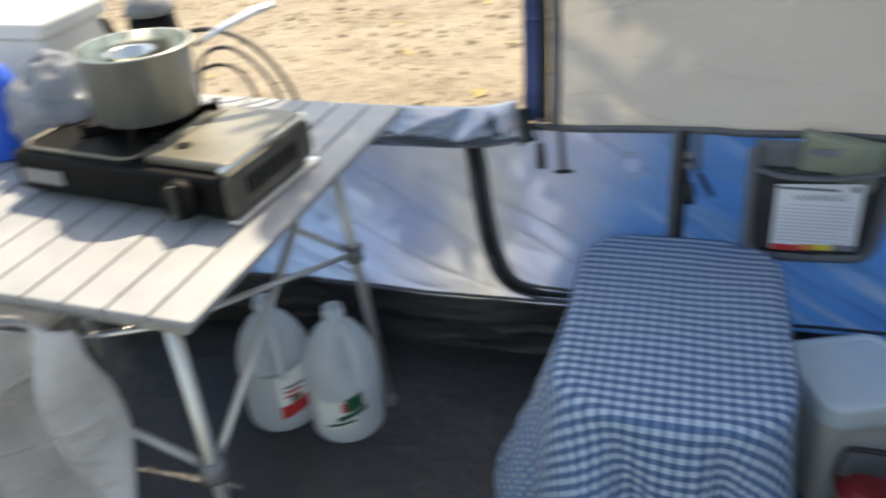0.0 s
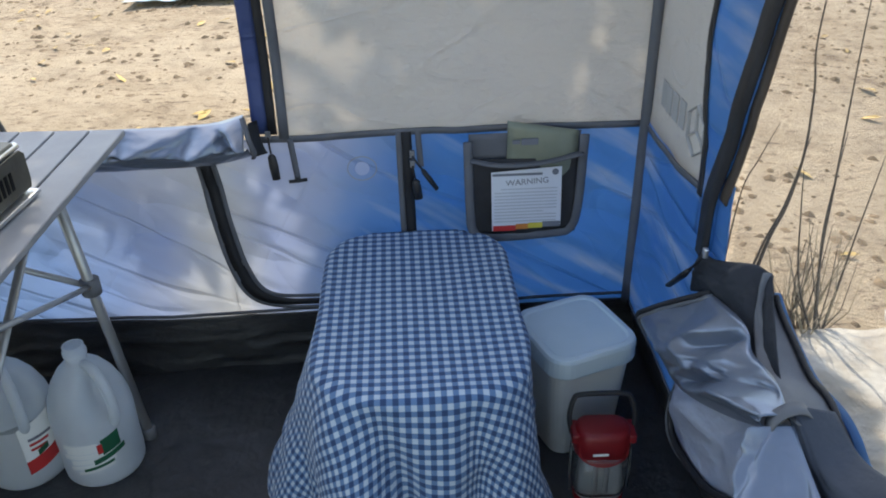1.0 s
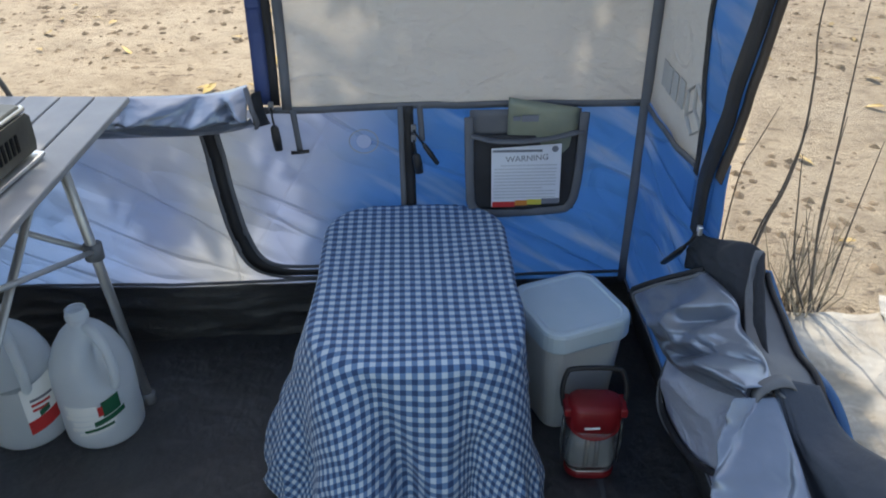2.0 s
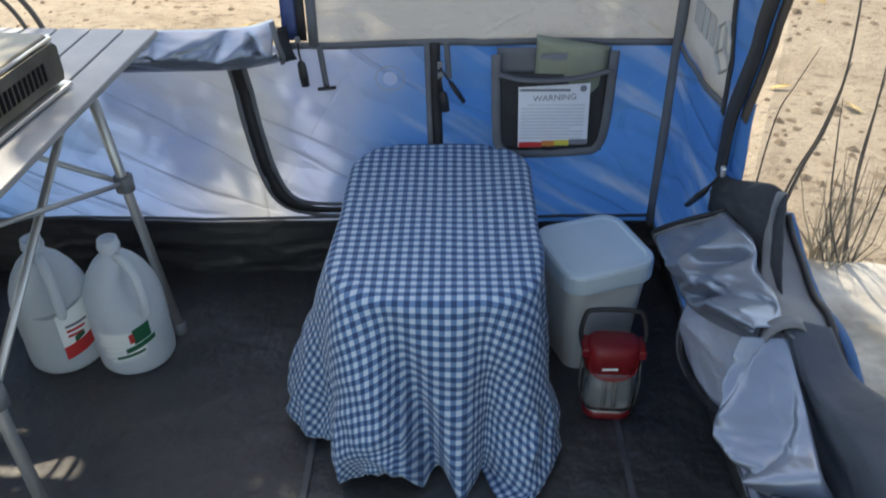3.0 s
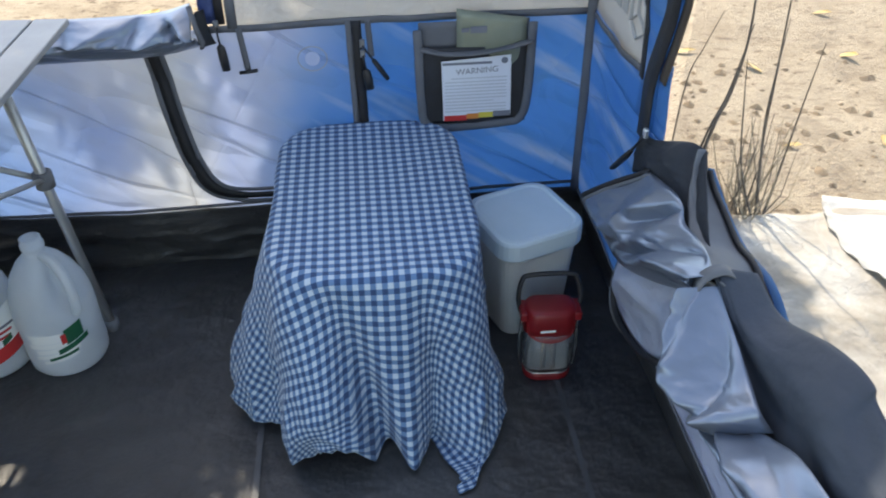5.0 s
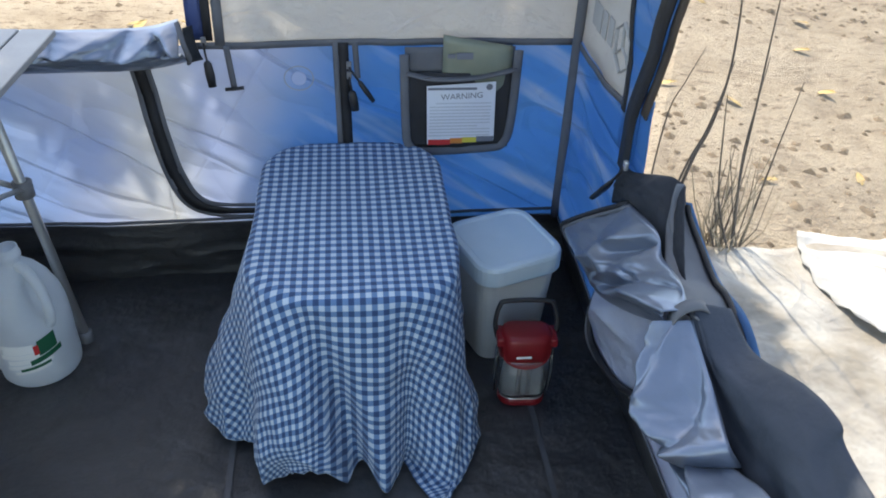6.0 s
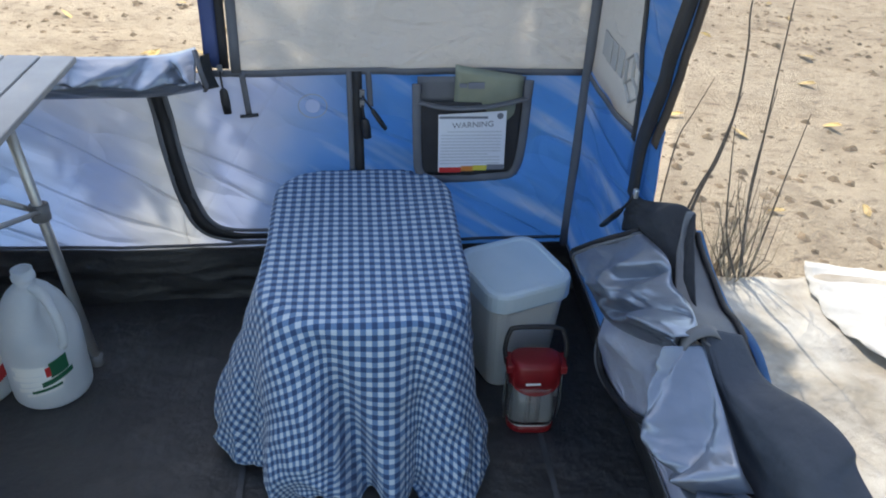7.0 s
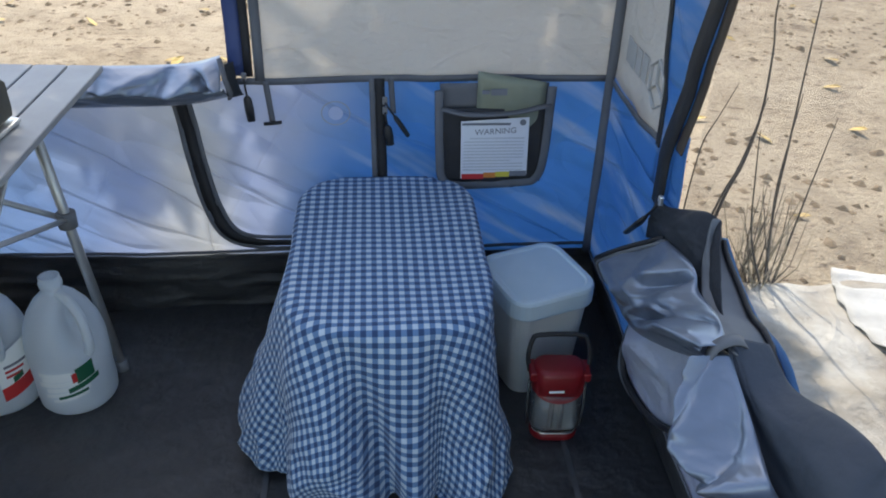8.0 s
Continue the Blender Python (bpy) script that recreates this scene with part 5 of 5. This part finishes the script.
for k in range(150):
    x, y = (rng.uniform(-3.4, 0.4), rng.uniform(2.3, 6.5)) if k % 3 else (rng.uniform(1.2, 4.2), rng.uniform(1.5, 5.5))
    a, w = rng.uniform(0, 6.3), rng.uniform(0.015, 0.032)
    m = Matrix.Translation((x, y, ground_z(x, y) + 0.012)) @ Euler((rng.uniform(-0.4, 0.4), rng.uniform(-0.4, 0.4), a)).to_matrix().to_4x4()
    pts = [(-w * 1.6, 0, 0), (-w * 0.6, -w * 0.6, 0.005), (w * 0.8, -w * 0.5, 0.004), (w * 1.7, 0, 0), (w * 0.8, w * 0.5, 0.006), (-w * 0.6, w * 0.6, 0.003)]
    bm.faces.new([bm.verts.new(m @ Vector(p)) for p in pts])
leaves = part("fallen_leaves", bm, LEAF, None, "", False, 0.001)
tagged(leaves, "dry yellow-brown fallen leaves on the sand", "leaves", kind="stuff")


def tarp_point(u, v):
    x = 1.16 + 2.3 * u
    far_edge = 1.93 + 0.10 * math.sin(u * 9) + 0.12 * noise.noise((u * 7, 0, 3)) + 0.1 * u
    y = far_edge - 3.0 * (1 - v)
    return (x, y, 0.02 + 0.030 * ridge(x * 1.9 + y * 0.7, y * 0.9, 8) + 0.012 * ridge(x * 5 - y * 2, y * 4, 3) + 0.012)


tarp = part("plastic_sheet", sheet(tarp_point, 90, 100), TARP, None, "", True, 0.002)
tagged(tarp, "crumpled dusty white plastic sheet spread on the ground", "ground sheet")
eyelet = Vector(tarp_point(0.258, 0.965)) + Vector((0, 0, 0.003))
bm = lathe([(0.009, 0.0), (0.010, 0.002), (0.015, 0.002), (0.016, 0.0)], 20, Matrix.Translation(eyelet), (False, False))
part("grommet", bm, ALU, tarp, "metal eyelet", True)
top_sheet = part("white_sheet", sheet(lambda u, v: (1.768 - 0.05 * math.sin(v * 3.2) + 0.012 * noise.noise((v * 9, 0, 2)) + 1.6 * u, 2.07 - 0.03 * math.sin(u * 14) - 0.10 * u - 0.46 * v, 0.046 + 0.010 * ridge(u * 4 + v, v * 2, 4) + 0.012 * ridge(u * 10, v * 5, 6)), 60, 24), WHITE_SHEET, None, "", True, 0.002)
tagged(top_sheet, "crumpled bright white plastic lying over the dusty sheet", "ground sheet")
far_sheet = part("pale_groundsheet", sheet(lambda u, v: (-1.45 + 0.85 * u, 6.1 + 0.15 * u + 1.2 * v, 0.03 + 0.02 * ridge(u * 4, v * 3, 6)), 30, 20), PALE_SHEET, None, "", True, 0.002)
tagged(far_sheet, "pale blue groundsheet lying on the sand", "ground sheet")

shrub = thing("dry_shrub", (1.54, 2.06, 0), "leafless dry shrub of thin dark twigs", "shrub")


def twig(pts, r):
    line = smooth_line(pts, 5)
    return part("twig", tube(line, [r * (1 - 0.75 * i / (len(line) - 1)) for i in range(len(line))], 7), TWIG, shrub, smooth=True)


twig([(1.345, 2.05, -0.01), (1.35, 2.05, 0.16), (1.383, 2.06, 0.326), (1.412, 2.06, 0.425), (1.428, 2.06, 0.569), (1.418, 2.06, 0.735), (1.405, 2.07, 0.861), (1.43, 2.1, 1.15)], 0.006)
twig([(1.33, 2.05, -0.01), (1.345, 2.06, 0.18), (1.372, 2.06, 0.32), (1.40, 2.05, 0.43), (1.425, 2.04, 0.62)], 0.005)
twig([(1.56, 2.03, -0.01), (1.491, 2.06, 0.186), (1.453, 2.06, 0.404), (1.437, 2.06, 0.52)], 0.004)
twig([(1.56, 2.03, -0.01), (1.55, 2.06, 0.165), (1.525, 2.06, 0.35), (1.527, 2.06, 0.62)], 0.0045)
twig([(1.57, 2.03, -0.01), (1.606, 2.06, 0.164), (1.619, 2.06, 0.331), (1.64, 2.06, 0.55)], 0.0045)
twig([(1.557, 2.03, -0.01), (1.536, 2.06, 0.26), (1.526, 2.06, 0.47), (1.516, 2.06, 0.676), (1.508, 2.06, 0.861), (1.50, 2.06, 1.1)], 0.0042)
twig([(1.29, 2.08, -0.01), (1.283, 2.08, 0.25), (1.29, 2.07, 0.465), (1.314, 2.06, 0.554), (1.35, 2.06, 0.65)], 0.003)
for k in range(46):
    a = rng.uniform(-1.1, 0.9)
    h, bend = rng.uniform(0.08, 0.36), rng.uniform(-0.06, 0.06)
    x0, y0 = 1.54 + rng.uniform(-0.05, 0.05), 2.06 + rng.uniform(-0.05, 0.06)
    part("thin_twig", tube([(x0, y0, 0.0), (x0 + a * 0.12 * h / 0.4 + bend * 0.3, y0 + rng.uniform(-0.03, 0.03), h * 0.5), (x0 + a * 0.42 * h + bend, y0 + rng.uniform(-0.06, 0.06), h)], [0.0022, 0.0016, 0.0008], 5), TWIG if k % 3 == 0 else DRY_GRASS, shrub)

# ---- shade tree beyond the back wall ----
tree = thing("shade_tree", (0.75, 3.9, 0), "leafy tree shading the back of the tent", "tree")
part("trunk", tube(smooth_line([(0.75, 3.9, -0.05), (0.73, 3.88, 0.8), (0.79, 3.8, 1.6), (0.65, 3.75, 2.5), (0.7, 3.7, 3.2)], 5), [0.09 - 0.055 * i / 20 for i in range(21)], 12), TWIG, tree, smooth=True)
for k in range(9):
    a, z0 = rng.uniform(0, 6.28), 1.5 + 0.18 * k
    part("limb", tube(smooth_line([(0.72, 3.78, z0), (0.7 + 0.3 * math.cos(a), 3.78 + 0.3 * math.sin(a), z0 + 0.2), (0.66 + 0.5 * math.cos(a), 3.7 + 0.6 * math.sin(a), z0 + 0.3)], 4), [0.03 - 0.0028 * i for i in range(9)], 7), TWIG, tree, smooth=True)
bm = bmesh.new()
for k in range(2400):
    while True:
        p = Vector((rng.uniform(-1, 1), rng.uniform(-1, 1), rng.uniform(-1, 1)))
        if p.length < 1 and noise.noise(p * 2.6) > -0.12:
            break
    c = Vector((0.60 + 0.66 * p.x, 3.6 + 0.62 * p.y, 2.45 + 0.75 * p.z))
    w = rng.uniform(0.03, 0.055)
    m = Matrix.Translation(c) @ Euler((rng.uniform(-1, 1), rng.uniform(-1, 1), rng.uniform(0, 6.3))).to_matrix().to_4x4()
    bm.faces.new([bm.verts.new(m @ Vector(q)) for q in ((-w * 1.5, 0, 0), (-w * 0.4, -w * 0.55, 0.006), (w * 0.8, -w * 0.4, 0.004), (w * 1.6, 0, 0), (w * 0.8, w * 0.4, 0.004), (-w * 0.4, w * 0.55, 0.006))])
for k in range(620):
    while True:
        p = Vector((rng.uniform(-1, 1), rng.uniform(-1, 1), rng.uniform(-1, 1)))
        if p.length < 1:
            break
    c = Vector((-0.30 + 0.31 * p.x, 3.2 + 0.45 * p.y, 2.55 + 0.4 * p.z))
    w = rng.uniform(0.03, 0.055)
    m = Matrix.Translation(c) @ Euler((rng.uniform(-1, 1), rng.uniform(-1, 1), rng.uniform(0, 6.3))).to_matrix().to_4x4()
    bm.faces.new([bm.verts.new(m @ Vector(q)) for q in ((-w * 1.5, 0, 0), (-w * 0.4, -w * 0.55, 0.006), (w * 0.8, -w * 0.4, 0.004), (w * 1.6, 0, 0), (w * 0.8, w * 0.4, 0.004), (-w * 0.4, w * 0.55, 0.006))])
part("limb", tube(smooth_line([(0.66, 3.75, 2.4), (0.3, 3.5, 2.55), (-0.1, 3.3, 2.6), (-0.4, 3.2, 2.6)], 5), [0.03 - 0.0017 * i for i in range(16)], 7), TWIG, tree, smooth=True)
part("crown", bm, FOLIAGE, tree, "small green leaves with gaps")

# ---- things at the far end of the table ----
kettle = thing("coffee_pot", (-0.66, 1.84, TABLE_Z), "black camp coffee pot with a grey lid", "coffee pot")
KM = Matrix.Translation((-0.655, 1.80, TABLE_Z)) @ Matrix.Diagonal((1.0, 1.0, 1.25, 1.0))
part("body", lathe([(0.05, 0.0), (0.058, 0.006), (0.055, 0.1), (0.05, 0.16), (0.048, 0.175)], 28, KM), BLACK, kettle, smooth=True)
part("lid", lathe([(0.052, 0.175), (0.052, 0.185), (0.04, 0.2), (0.012, 0.207), (0.01, 0.222), (0.0, 0.224)], 28, KM, (True, False)), GREY_PLASTIC, kettle, "grey lid with a knob", True)
part("spout", tube([KM @ Vector(p) for p in ((-0.045, -0.01, 0.08), (-0.085, -0.02, 0.13), (-0.1, -0.025, 0.17))], [0.014, 0.011, 0.009], 10), BLACK, kettle, smooth=True)
carton = thing("foam_box", (-0.98, 1.76, TABLE_Z), "white foam box standing on the table", "box")
part("body", one_box((-1.14, 1.66, TABLE_Z + 0.002), (-0.82, 1.86, TABLE_Z + 0.2)), FOAM, carton, bevel=0.008)
part("lid", one_box((-1.15, 1.65, TABLE_Z + 0.2), (-0.81, 1.87, TABLE_Z + 0.235)), FOAM, carton, bevel=0.008)
bag = thing("plastic_bag", (-0.83, 1.56, TABLE_Z), "crumpled clear plastic bag on the table", "bag")


def crumple(u, v):
    a, b = 2 * math.pi * u, math.pi * v
    f = 1 + 0.35 * ridge(math.cos(a) * 2 * math.sin(b), math.sin(a) * 2 * math.sin(b), math.cos(b) * 2.3)
    return (-0.745 + 0.075 * f * math.cos(a) * math.sin(b), 1.57 + 0.075 * f * math.sin(a) * math.sin(b), max(TABLE_Z + 0.003, TABLE_Z + 0.075 - 0.10 * f * math.cos(b)))


part("bag_film", sheet(crumple, 40, 24), FILM, bag, smooth=True)
part("gathered_neck", tube([(-0.745, 1.57, TABLE_Z + 0.165), (-0.742, 1.568, TABLE_Z + 0.185), (-0.735, 1.565, TABLE_Z + 0.205)], [0.02, 0.008, 0.018], 10), FILM, bag, "twisted neck of the bag", True)
ball = thing("blue_canister", (-0.875, 1.545, TABLE_Z), "bright blue plastic canister with a rounded cap", "canister")
part("body", lathe([(0.045, 0.002), (0.05, 0.01), (0.052, 0.12), (0.05, 0.15), (0.036, 0.18), (0.015, 0.188)], 28, Matrix.Translation((-0.875, 1.545, TABLE_Z))), BLUE_CAP, ball, smooth=True)
hose = thing("gas_hose", (-0.45, 1.95, 0.77), "loops of dark rubber hose behind the table", "hose")
for pts, r in (([(-0.40, 1.93, 0.60), (-0.415, 1.925, 0.75), (-0.455, 1.92, 0.84), (-0.52, 1.915, 0.90), (-0.60, 1.90, 0.925), (-0.66, 1.87, 0.9), (-0.70, 1.865, 0.78)], 0.006),
               ([(-0.43, 1.93, 0.60), (-0.455, 1.925, 0.76), (-0.50, 1.92, 0.84), (-0.56, 1.915, 0.88), (-0.62, 1.905, 0.86), (-0.64, 1.89, 0.779)], 0.005),
               ([(-0.50, 1.93, 0.60), (-0.51, 1.925, 0.74), (-0.54, 1.92, 0.82), (-0.6, 1.91, 0.84), (-0.68, 1.89, 0.80), (-0.7, 1.88, 0.779)], 0.005)):
    part("loop", tube(smooth_line(pts, 8), r, 10), RUBBER, hose, smooth=True)
towel = thing("hanging_cloth", (-0.5, 1.05, 0.6), "off-white cotton cloth hanging over the table edge", "cloth")


def towel_point(u, v):
    x = -0.98 + 0.60 * u + 0.06 * v * u
    fold = 0.04 * math.sin(u * 24 + 2 * math.sin(v * 3)) * min(1, v * 2.5) + 0.015 * noise.noise((u * 6, v * 4, 2))
    if v < 0.12:
        return (x, 1.075 + (0.12 - v) * 0.7, TABLE_Z + 0.005) if u < 0.35 else (x, 1.062 + fold * 0.3, TABLE_Z - 0.045 - 0.1 * v)
    return (x, 1.058 - 0.03 * v + fold, TABLE_Z - 0.02 - (v - 0.12) * (0.62 - 0.28 * u * u))


part("cloth_body", sheet(towel_point, 70, 40), MUSLIN, towel, smooth=True, solid=0.003)
